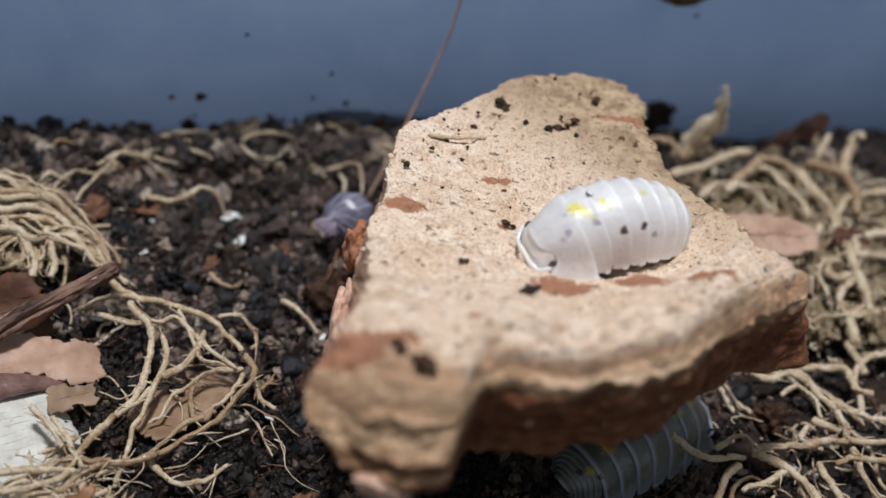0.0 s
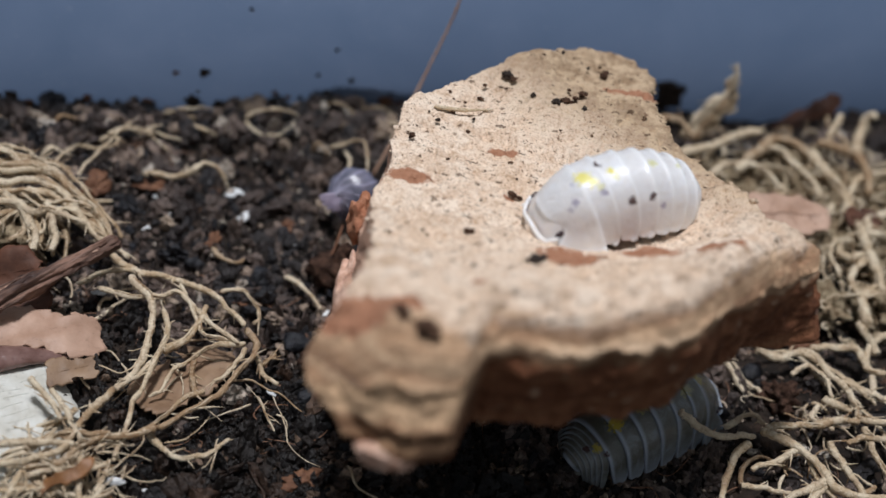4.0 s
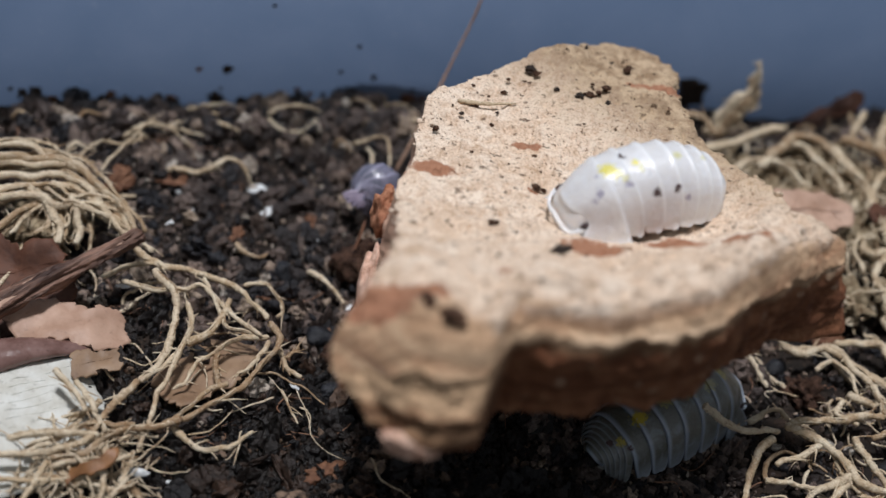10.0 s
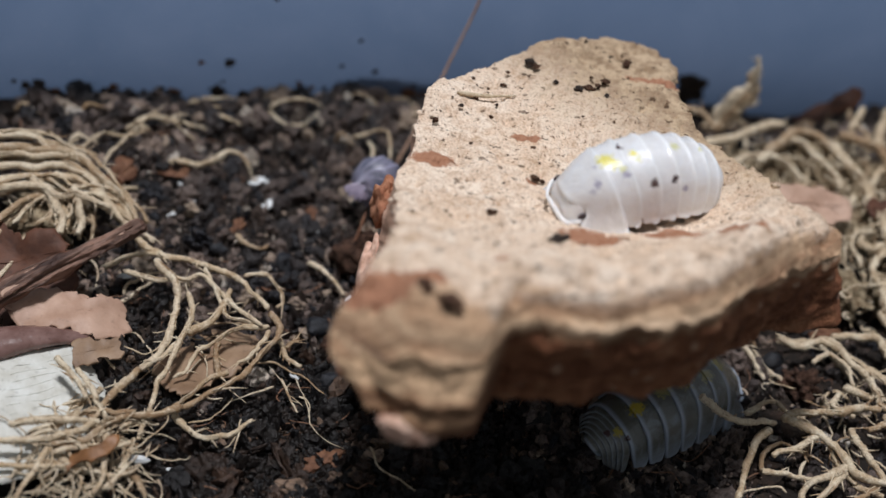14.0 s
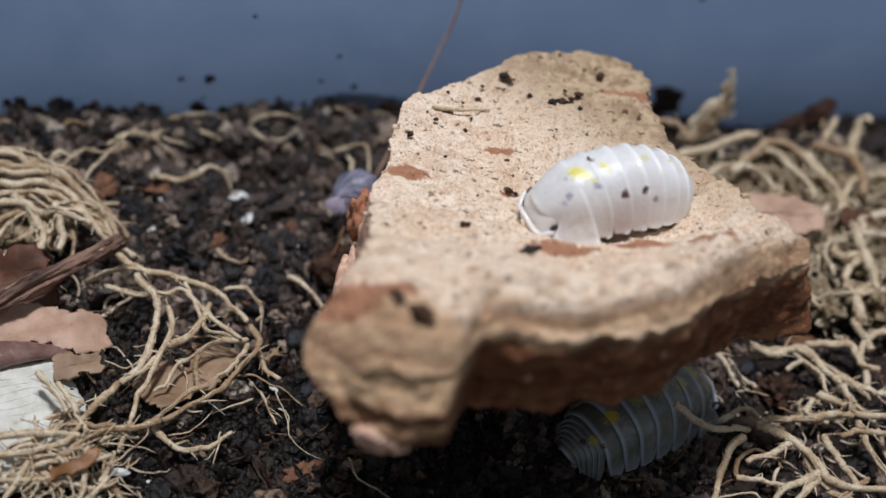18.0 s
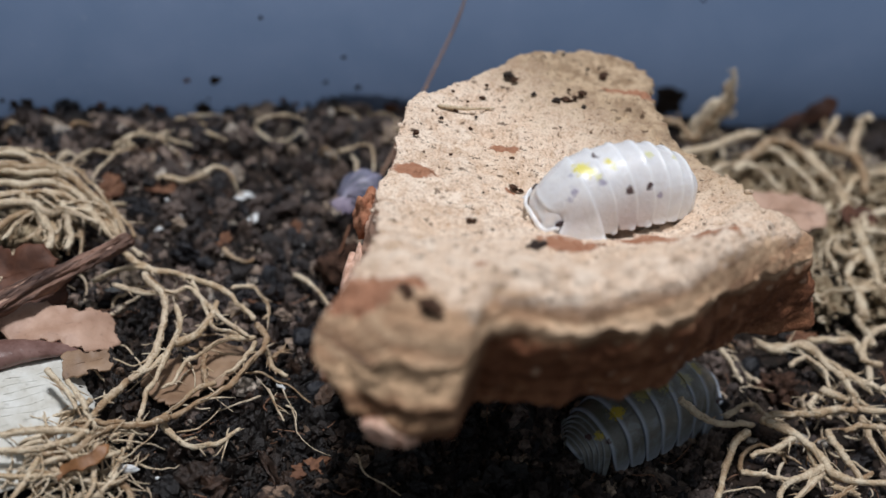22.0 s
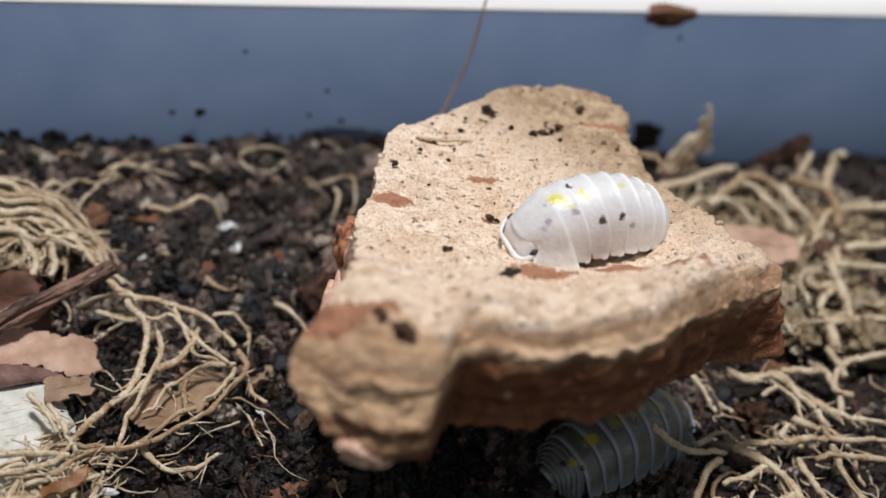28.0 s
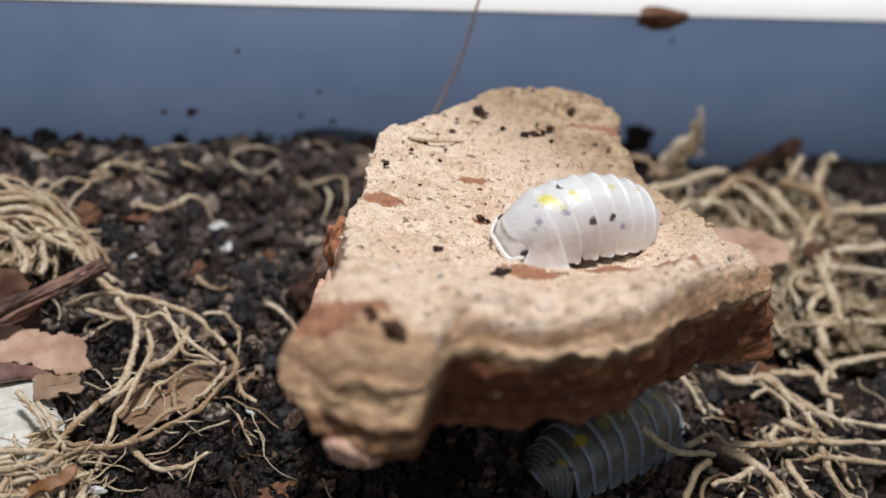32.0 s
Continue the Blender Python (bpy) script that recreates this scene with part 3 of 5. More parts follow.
def bark_top(x, y):
    """Height of the bark's upper face: level behind, rolling up into a lip in front."""
    d = y - np.interp(x, (-8, 4.2, 11, 18, 24, 31), (54.6, 55.7, 56.9, 60.7, 69.0, 77.5))
    lip = sum(np.interp(d + e, (0, 1.2, 2.6, 4.2, 6.5, 13, 19, 26), (0.68, 0.83, 0.93, 0.94, 0.74, 0.34, 0.11, 0.0)) for e in (-0.9, -0.45, 0.0, 0.45, 0.9)) / 5
    # the lobe in front keeps its height
    own = y - bark_front(x)
    lip = lip + smooth01(-x, -5.0, -2.4) * (np.interp(own, (0, 1.2, 2.6, 5.0), (0.68, 0.83, 0.92, 0.94)) - lip) * (1 - smooth01(d, 0.5, 4.0))
    z = 19.9 + 0.012 * (88.0 - y) + (9.2 - 5.8 * smooth01(x, 17, 31)) * lip
    z = z - 2.2 * smooth01(y, 94, 106) * smooth01(x, 2, 16) - 0.6 * smooth01(x, 14, 24) * smooth01(y, 80, 96)
    # hollow in which the animal sits
    z = z - 1.9 * np.exp(-(((x - 14.2) / 8.0) ** 2 + ((y - 75.9) / 4.6) ** 2))
    z = z - 3.4 * smooth01(-x, 1.0, 7.2) * (1 - smooth01(own, 1.0, 9.0))
    return z


KNOB_AT = (-1.2, 50.35, 20.5)


def build_bark():
    bark = thing("bark_piece", (0, 0, 0), "pale weathered bark piece with broken brown edges on soil", "bark")
    m = 620
    edge = spline(BARK_EDGE + BARK_EDGE[:1], 2400)
    # even steps along the outline
    step = np.concatenate([[0], np.cumsum(np.linalg.norm(np.diff(edge, axis=0), axis=1))])
    at = np.linspace(0, step[-1], m, endpoint=False)
    out = np.stack([np.interp(at, step, edge[:, 0]), np.interp(at, step, edge[:, 1])], 1)
    p3 = np.c_[out, np.zeros(m)]
    nrm = out - BARK_C
    nrm /= np.linalg.norm(nrm, axis=1)[:, None]
    out = out + nrm * (0.42 * fbm(p3, 2.6, 4, 5))[:, None]
    rings, bare = [], []
    for s in np.linspace(0.0, 1.0, 110) ** 0.72:
        p = BARK_C + s * (out - BARK_C)
        q = np.c_[p, np.zeros(m)]
        d = p[:, 1] - bark_front(p[:, 0])
        z = bark_top(p[:, 0], p[:, 1])
        z = z + (0.12 + 0.18 * smooth01(d, 4, 9)) * fbm(q, 5.0, 3, 21) + 0.27 * fbm(q * np.array([0.7, 1.0, 1.0]), 1.3, 4, 31, 0.65)
        z = z - 0.6 * np.clip(vnoise(q + 9, 0.75, 77) - 0.42, 0, 1) - 0.7 * np.clip(vnoise(q + 5, 1.7, 78) - 0.6, 0, 1)
        # layers that come out as ledges towards the front
        w = np.c_[p[:, 0] * 0.10, d, 0 * d]
        z = z + (1 - smooth01(d, 3.5, 7.5)) * (0.15 * vnoise(w, 0.9, 91) + 0.11 * vnoise(w * 1.7 + 4, 0.5, 92) + 0.16 * fbm(q, 1.3, 4, 93, 0.6))
        z = z - 0.35 * max(0.0, s - 0.955) / 0.045 * (0.5 + 0.5 * vnoise(q, 2.0, 8))
        rings.append(np.c_[p, z])
        bare.append(1 - smooth01(d - 2.0 * smooth01(-p[:, 0], -6, 2), 0.2, 4.4))
    top = rings[-1]
    x, y = out[:, 0], out[:, 1]
    left = smooth01(-x, 3.5, 5.0) * smooth01(y, 55, 60) * smooth01(-y, -99, -88)
    front = smooth01(bark_front(x) + 6 - y, 0, 3)
    back = smooth01(y, 88, 97)
    right = smooth01(x, 17, 22) * (1 - back)
    # how deep the broken side goes: to the soil on one side and behind, short of it where the piece overhangs
    low = -1.5 + 20.0 * front - (3.5 * smooth01(x, 18, 29) + 0.2 * smooth01(-x, -4, 2)) * front + 14.0 * right * (1 - front)
    low = np.where(x < 0, np.maximum(low, np.interp(y, (50, 57, 63, 72, 84), (17.5, 16.0, 13.0, 6.0, -1.5))), low)
    low = np.minimum(low + 1.6 * smooth01(-x, 2.0, 6.5) * front, top[:, 2] - 4.0)
    lobe = smooth01(-x, -3.9, -2.9) * front
    shift = nrm * (-0.2 * front - 2.5 * right * (1 - front) - 1.0 * back)[:, None] + np.c_[-2.6 * left, 0 * left] + nrm * (2.6 * smooth01(x, 26, 29) * front)[:, None]
    for s in np.linspace(0, 1, 60)[1:]:
        z = top[:, 2] + (low - top[:, 2]) * s
        # the lobe bulges forwards and is undercut; the rest drops almost straight
        p = out + shift * s ** 1.5 + np.c_[lobe * (0.4 * s + 4.6 * smooth01(-x, 0.5, 6.0) * s ** 1.2), -lobe * (1.7 * min(1.0, s / 0.6) ** 0.85 - 1.4 * smooth01(np.array(s), 0.62, 1.0))]
        q = np.c_[p, z]
        ledge = vnoise(q * np.array([0.13, 0.13, 1.0]), 1.3, 61) * 0.24 + vnoise(q * np.array([0.3, 0.3, 1.0]), 0.55, 63) * 0.12
        crumb = 0.40 * fbm(q, 2.6, 4, 41, 0.6)
        w = min(1.0, s * 8)
        rings.append(np.c_[p + nrm * ((ledge + crumb) * w)[:, None], z + 0.2 * fbm(q, 1.5, 2, 51)])
    last = rings[-1]
    for s in np.linspace(1, 0, 16)[1:]:
        p = BARK_C + s * (last[:, :2] - BARK_C)
        q = np.c_[p, last[:, 2]]
        rings.append(np.c_[p, np.where(last[:, 2] > 5, 9.0 + (last[:, 2] - 9.0) * s ** 0.8, last[:, 2] + 3.0 * (1 - s)) * smooth01(s, -0.2, 0.3) + 9.0 * (1 - smooth01(s, -0.2, 0.3)) + 0.6 * fbm(q, 4.0, 3, 71)])
    v = np.vstack(rings)
    bare = np.concatenate(bare + [np.ones(m)] * (len(rings) - len(bare)))
    # how far down the broken edge a point lies: 0 on the upper face, 1 at the bottom
    under = np.concatenate([np.zeros(m)] * 110 + [np.full(m, k) for k in np.linspace(0, 1, 60)[1:]] + [np.ones(m)] * 15)
    part("body", (v, grid_faces(len(rings), m, True), bare, under), BARK, bark)
    # knobs and flakes of the reddish inner layer
    for at, size, mat, seed in (((-7.4, 78.4, 14.8), (1.1, 1.7, 2.2), RED_BARK, 3), (KNOB_AT, (1.7, 1.1, 1.1), PEACH, 5), ((30.2, 75.6, 16.8), (0.9, 1.2, 1.1), PEACH, 6),
                                ((-7.0, 72.5, 11.0), (1.0, 3.4, 3.2), PEACH, 9), ((-6.4, 64.5, 16.0), (0.9, 3.0, 2.6), PEACH, 10)):
        w, f = lump(5, seed, 0.42, size, 0.75)
        part("knob", (w + at, f), mat, bark, "crumbly reddish knob of inner bark")
    # crumbs and splinters along its broken edge
    r = random.Random(31)
    for k in range(110):
        i = r.randrange(m)
        if front[i] > 0.05:
            continue
        at = top[i] + (0, 0, r.uniform(-0.9, 0.0)) + np.append(nrm[i], 0) * r.uniform(-0.3, 0.06)
        size = r.uniform(0.14, 0.34)
        w, f = lump(2, 400 + k, 0.6, (size * r.uniform(0.8, 1.6), size, size * 0.7), 0.6)
        part("bark_crumb", (w + at, f), BARK, bark)
    return bark


# ---- woodlice ----
BALL_AT = (-10.0, 94.1, 3.0)
BALL_ROLL = 0
BALL_AXIS = (-0.457, -0.792, 0.405)


def louse(name, at, turn, label, colours, spots, belly, scale=1.0, feelers=False, curl=0.0, length=15.2, width=7.3, height=5.0, ridge=1.0, swept=1.0):
    """A woodlouse whose head looks along -x: head, seven plates, five short tail plates, tail tip and two tail legs, belly, feelers."""
    ob = thing(name, at, label, "woodlouse", "woodlice", turn=turn)

    def bend(s, y, z):
        """Along the body, across, up -> the animal's space."""
        s = s - length * 0.5
        if abs(curl) < 1e-4:
            return np.stack([s, y, z], -1) * scale
        r = 1.0 / curl
        return np.stack([(r + z) * np.sin(s * curl), y, (r + z) * np.cos(s * curl) - r], -1) * scale

    def half_width(s):
        t = np.clip(s / length, 0, 1)
        return width / 2 * np.where(t < 0.45, 1 - np.abs((0.45 - t) / 0.53) ** 3.0, 1 - np.abs((t - 0.42) / 0.59) ** 2.5 * (t > 0.42)) ** 0.5

    def roof(s):
        t = np.clip(s / length, 0, 1)
        return height * np.where(t < 0.45, 1 - np.abs((0.45 - t) / 0.50) ** 2.7, 1 - np.abs((t - 0.45) / 0.565) ** 1.75) ** 0.60

    def skin(t, degrees_down):
        """A point of the shell: how far along, and the angle from the back's ridge."""
        a = radians(degrees_down)
        q = bend(np.array(t * length), np.array((half_width(t * length) + 0.4) * math.sin(a)), np.array((roof(t * length) + 0.2) * math.cos(a) ** 0.8))
        return tuple(float(v) for v in q)

    shell = mat_shell(name + "_shell", *colours, [(*skin(t, a), r * scale, paint) for t, a, r, paint in spots])

    def plate(s0, s1, lap, spread=1.0, tips=0.55, n=16, m=48, reach=1.72, sweep=(1.9, 1.9), nose=0.0, rise=1.0, pinch=0.30, flare=0.09, soft=1.0):
        """One arched plate from s0 to s1; its hind edge laps over the next one, its side tips are rounded lobes."""
        phi = np.linspace(-reach, reach, m)
        u = np.linspace(0, 1, n)
        U, P = np.meshgrid(u, phi, indexing="ij")
        a = np.abs(P) / reach
        mid = s0 + (s1 - s0) * 0.55
        e = np.clip((a - 0.60) / 0.40, 0, 1)
        reach_u = 1 - tips * (1 - np.sqrt(np.maximum(0, 1 - e ** 2.2)))
        s = s0 + (s1 + lap - s0) * U
        s = mid + (s - mid) * reach_u + (sweep[0] * (1 - U) + sweep[1] * U) * a ** 2
        if nose:
            s = s + (1 - U) ** 1.5 * (1.15 * np.exp(-((a - 0.58) / 0.26) ** 2))
        lift = 0.08 + rise * ridge * (0.26 * U ** 2.2 + 0.13 * np.exp(-((U - 0.95) / 0.06) ** 2))
        along = s0 + (s1 - s0) * (0.12 + 0.8 * U)
        w = half_width(along) * spread + 0.25 + lift * 0.7
        w = w * (1 + flare * smooth01(a, 0.7, 1.0)) * (1 - pinch * nose * (1 - U) ** 2)
        h = (roof(along) + lift) * (1 - nose * (1 - U) ** 1.6)
        y = w * np.sign(np.sin(P)) * np.abs(np.sin(np.clip(P, -1.5708, 1.5708))) ** 0.90
        z = h * np.maximum(np.cos(P), 0) ** 0.84 - 0.32 * np.clip(np.abs(P) - 1.5708 + 0.25, 0, 1) / 0.4
        outer = bend(s, y, z)
        inner = bend(s, y * 0.95, z - 0.20)
        grid = grid_faces(n, m)
        k = n * m
        faces = grid.tolist() + (grid[:, ::-1] + k).tolist()
        rim = list(range(m)) + [i * m + m - 1 for i in range(1, n)] + [(n - 1) * m + j for j in range(m - 2, -1, -1)] + [i * m for i in range(n - 2, 0, -1)]
        for i, j in zip(rim, rim[1:] + rim[:1]):
            faces.append([j, i, i + k, j + k])
        pale = np.maximum(smooth01(U, 0.74, 0.92), 0.7 * smooth01(a, 0.66, 0.95))
        pale = soft * np.maximum(pale, 1 - smooth01(U, 0.06, 0.16)).ravel()
        return np.vstack([outer.reshape(-1, 3), inner.reshape(-1, 3)]), faces, np.concatenate([pale, pale])

    L = length
    # a broad blunt head, tucked between the flanges of the first plate, with a raised white front edge
    hx, hy, hz = 0.096 * L, 0.90 * float(half_width(np.array(0.13 * L))), 0.56 * height
    v, f = lump(5, 4, 0.015)
    v = np.sign(v) * np.abs(v) ** 0.80
    v[:, 2] = np.where(v[:, 2] < 0, 0.30 * v[:, 2], v[:, 2])
    # the face slopes back from the front edge to the crown
    lean = 0.42 * np.clip(v[:, 2], 0, 1)
    pale = 0.35 * smooth01(-v[:, 0], 0.75, 1.0)
    part("head", (bend((v[:, 0] + lean * (v[:, 0] < 0.4)) * hx + 0.088 * L, v[:, 1] * hy * (1 - 0.10 * lean), v[:, 2] * hz + 0.05 * height), f, pale), shell, ob)
    a = np.linspace(-1.5, 1.5, 60)
    rim = bend(-0.018 * L + 0.095 * L * (np.abs(a) / 1.5) ** 2.6, 1.02 * hy * np.sin(a), 0.16 * height + 0.10 * height * np.cos(a) + 0.06 * height * np.cos(4 * a))
    v, f = tube(rim, 0.17 * scale, None, 10, 0.06, 3, 1.4)
    part("head_rim", (v, f, np.ones(len(v))), shell, ob, "raised white front edge of the head")
    cuts = [0.040, 0.225, 0.325, 0.440, 0.548, 0.648, 0.742, 0.828]
    for i in range(7):
        part("plate", plate(cuts[i] * L, cuts[i + 1] * L, 0.018 * L, 1.0, 0.90 if i else 0.0, sweep=(swept * (0.95 - 0.10 * max(0, i - 2)),) * 2 if i else (-0.6, 0.95 * swept), nose=0.0 if i else 0.20, flare=0.10 if i else 0.22, pinch=0.0), shell, ob)
    tail = [0.826, 0.854, 0.880, 0.905, 0.928, 0.950]
    for i in range(5):
        part("tail_plate", plate(tail[i] * L, tail[i + 1] * L, 0.012 * L, 0.97 - 0.05 * i, 0.75, n=10, m=40, reach=1.66, sweep=(0.95 - 0.22 * i, 0.85 - 0.22 * i), rise=0.15, soft=0.35), shell, ob)
    part("tail_tip", plate(0.93 * L, 0.99 * L, 0.0, 0.6, 0.3, n=8, m=24, reach=1.3, sweep=(-0.3, -0.5)), shell, ob)
    for side in (-1, 1):
        v, f = lump(3, 5, 0.06, (0.75, 0.5, 0.28))
        part("tail_leg", (bend(v[:, 0] + 0.93 * L, v[:, 1] + side * 1.0, v[:, 2] + 0.15), f), shell, ob)
        if feelers:
            line = spline([(0.04 * L, side * 1.0, 0.5), (-0.7, side * 1.5, 0.5), (-1.3, side * 2.2, 0.2), (-0.9, side * 3.2, -0.3), (0.0, side * 3.9, -0.5)], 24)
            v, f = tube(line, 0.16, 0.09, 6, 0.08)
            part("feeler", (bend(v[:, 0], v[:, 1], v[:, 2]), f), belly, ob)
        v, f = lump(3, 8, 0.35, (0.34, 0.16, 0.30), 0.7)
        part("eye", (bend(v[:, 0] + 0.085 * L, v[:, 1] + side * 0.95 * hy, v[:, 2] + 0.50 * hz), f), EYE_MAT, ob, "small dark eye")
    # soft underside
    s = np.linspace(0.15 * L, 0.93 * L, 30)
    phi = np.linspace(0, 2 * np.pi, 24, endpoint=False)
    S, P = np.meshgrid(s, phi, indexing="ij")
    v = bend(S, 0.72 * half_width(S) * np.cos(P), 0.6 + 0.62 * roof(S) * np.sin(P) * (np.sin(P) > 0) + 0.9 * np.sin(P) * (np.sin(P) < 0)).reshape(-1, 3)
    part("belly", (v, grid_faces(30, 24, True).tolist() + [list(range(24))[::-1], list(range(29 * 24, 30 * 24))]), belly, ob)
    return ob


def rolled_louse():
    """A woodlouse rolled into a ball: its plates are gores that lap like shingles and meet at the two side poles (the z axis)."""
    ob = thing("woodlouse", BALL_AT, "mauve grey woodlouse curled into a ball beside the bark", "woodlouse", "woodlice")
    shell = mat_shell("mauve_shell", (0.10, 0.105, 0.145), (0.20, 0.195, 0.265), (0.36, 0.34, 0.45))
    R, count = 2.75, 10
    turn = 2 * math.pi / count
    for i in range(count):
        n, m = 14, 40
        U, T = np.meshgrid(np.linspace(0, 1, n), np.linspace(0.0, 1.0, m), indexing="ij")
        theta = 0.10 + (math.pi - 0.20) * T
        a = np.abs(2 * T - 1)
        # the tips are rounded lobes that curve round the pole
        wide = 1 - 0.55 * smooth01(a, 0.72, 1.0)
        phi = (i + 0.5) * turn + turn * (U * 1.22 - 0.5) * wide + 0.9 * smooth01(a, 0.35, 1.0)
        r = R * (0.965 + 0.055 * U ** 1.6 + 0.016 * np.exp(-((U - 0.96) / 0.05) ** 2)) * (1 + 0.05 * smooth01(a, 0.75, 0.95))
        outer = np.stack([r * np.sin(theta) * np.cos(phi), r * np.sin(theta) * np.sin(phi), 0.94 * r * np.cos(theta)], -1).reshape(-1, 3)
        inner = outer * 0.955
        grid = grid_faces(n, m)
        k = n * m
        edge = list(range(m)) + [q * m + m - 1 for q in range(1, n)] + [(n - 1) * m + j for j in range(m - 2, -1, -1)] + [q * m for q in range(n - 2, 0, -1)]
        faces = grid.tolist() + (grid[:, ::-1] + k).tolist() + [[q, p, p + k, q + k] for p, q in zip(edge, edge[1:] + edge[:1])]
        pale = np.maximum(0.8 * smooth01(U, 0.78, 0.95), smooth01(a, 0.60, 0.95)).ravel()
        part("plate", (np.vstack([outer, inner]), faces, np.concatenate([pale, pale])), shell, ob)
    v, f = lump(4, 9, 0.03)
    part("curled_belly", (v * (0.93 * R, 0.93 * R, 0.86 * R), f), MAUVE_BELLY, ob)
    # the tail's lobes stand out of the ball below its side
    lean = Vector(BALL_AXIS).to_track_quat("Z", "X").to_matrix().inverted()
    for k in range(6):
        way = (lean @ Vector((-0.95 + 0.17 * k, -0.25 - 0.06 * k, 0.0 - 0.17 * k))).normalized()
        base = np.array((0.05 * k, 0, 0.80)) * R
        v, f = lump(3, 20 + k, 0.06, (0.16, 0.40, 1.25))
        q = np.array(way.to_track_quat("Z", "X").to_matrix())
        part("tail_lobe", ((v + (0, 0, 1.0)) @ q.T + base, f), MAUVE_BELLY, ob, "pinkish tail lobe of the rolled animal")
    return ob


EYE_MAT = mat_plain("louse_eye", (0.03, 0.02, 0.025), (0.06, 0.04, 0.045), 0.4, 0.3, 0)
YEL, INK, GREY = (0.84, 0.73, 0.16), (0.08, 0.05, 0.05), (0.42, 0.40, 0.50)
PALE_YEL = (0.74, 0.72, 0.40)
WHITE_SPOTS = [(0.255, -6, 0.75, YEL), (0.285, -16, 0.6, YEL), (0.31, -27, 0.36, PALE_YEL), (0.385, -10, 0.42, YEL), (0.40, -20, 0.36, PALE_YEL), (0.60, -6, 0.5, PALE_YEL), (0.76, -6, 0.5, PALE_YEL), (0.445, -54, 0.42, INK), (0.555, -52, 0.38, INK),
               (0.345, 6, 0.40, INK), (0.185, -32, 0.48, GREY), (0.155, -40, 0.42, GREY), (0.20, -8, 0.32, GREY), (0.62, -64, 0.32, GREY), (0.32, -36, 0.34, GREY)]
GREY_SPOTS = [(0.74, 5, 0.8, (0.46, 0.36, 0.05)), (0.86, 18, 0.5, (0.42, 0.34, 0.06)), (0.58, 0, 1.0, (0.30, 0.28, 0.12)), (0.46, 4, 1.0, (0.30, 0.28, 0.13)), (0.20, 0, 1.0, (0.36, 0.33, 0.12)), (0.33, 10, 0.9, (0.30, 0.28, 0.14)),
              (0.34, 55, 0.55, INK), (0.90, 8, 0.4, INK), (0.84, 34, 0.35, INK)]
WHITE_BELLY = mat_plain("white_belly", (0.62, 0.52, 0.42), (0.78, 0.70, 0.62), 1.2, 0.4, 0.2)
BELLY = mat_plain("pale_belly", (0.42, 0.32, 0.22), (0.58, 0.48, 0.38), 1.2, 0.4, 0.2)
MAUVE_BELLY = mat_plain("mauve_belly", (0.26, 0.22, 0.30), (0.38, 0.33, 0.42), 1.2, 0.4, 0.2)


# ---- roots ----
def wander(start, heading, length, n, bend=0.5, rise=0.0, floor=True, seed=0):
    """A root's line: it wanders from start; on the floor it keeps just above the soil."""
    r = random.Random(seed)
    p, a, k = [list(start)], heading, 0.0
    step = length / (n - 1)
    for _ in range(n - 1):
        k = 0.75 * k + r.gauss(0, bend)
        a += k * 0.5
        q = p[-1]
        p.append([q[0] + math.cos(a) * step, q[1] + math.sin(a) * step, q[2] + r.gauss(0, 0.25) * step + rise * step])
    p = np.array(p)
    if floor:
        g = soil_height(p[:, 0], p[:, 1])
        p[:, 2] = np.maximum(p[:, 2], g + 0.35)
    return p


def root(parent, line, r0, r1, seed=0, n=None):
    n = n or max(14, int(len(line) * 5))
    return part("root", tube(spline(line, n), r0, r1, 9 if r0 > 0.22 else 6, 0.22, seed), ROOT, parent)


def beside(r, rr, line):
    """A thinner strand that runs along another."""
    dx, dy, dz = r.gauss(0, 1.0), r.gauss(0, 1.0), r.gauss(-0.5, 0.5)
    return rr * r.uniform(0.45, 0.8), [(x + dx + r.gauss(0, 0.3), y + dy + r.gauss(0, 0.3), max(0.6, z + dz)) for x, y, z in line]


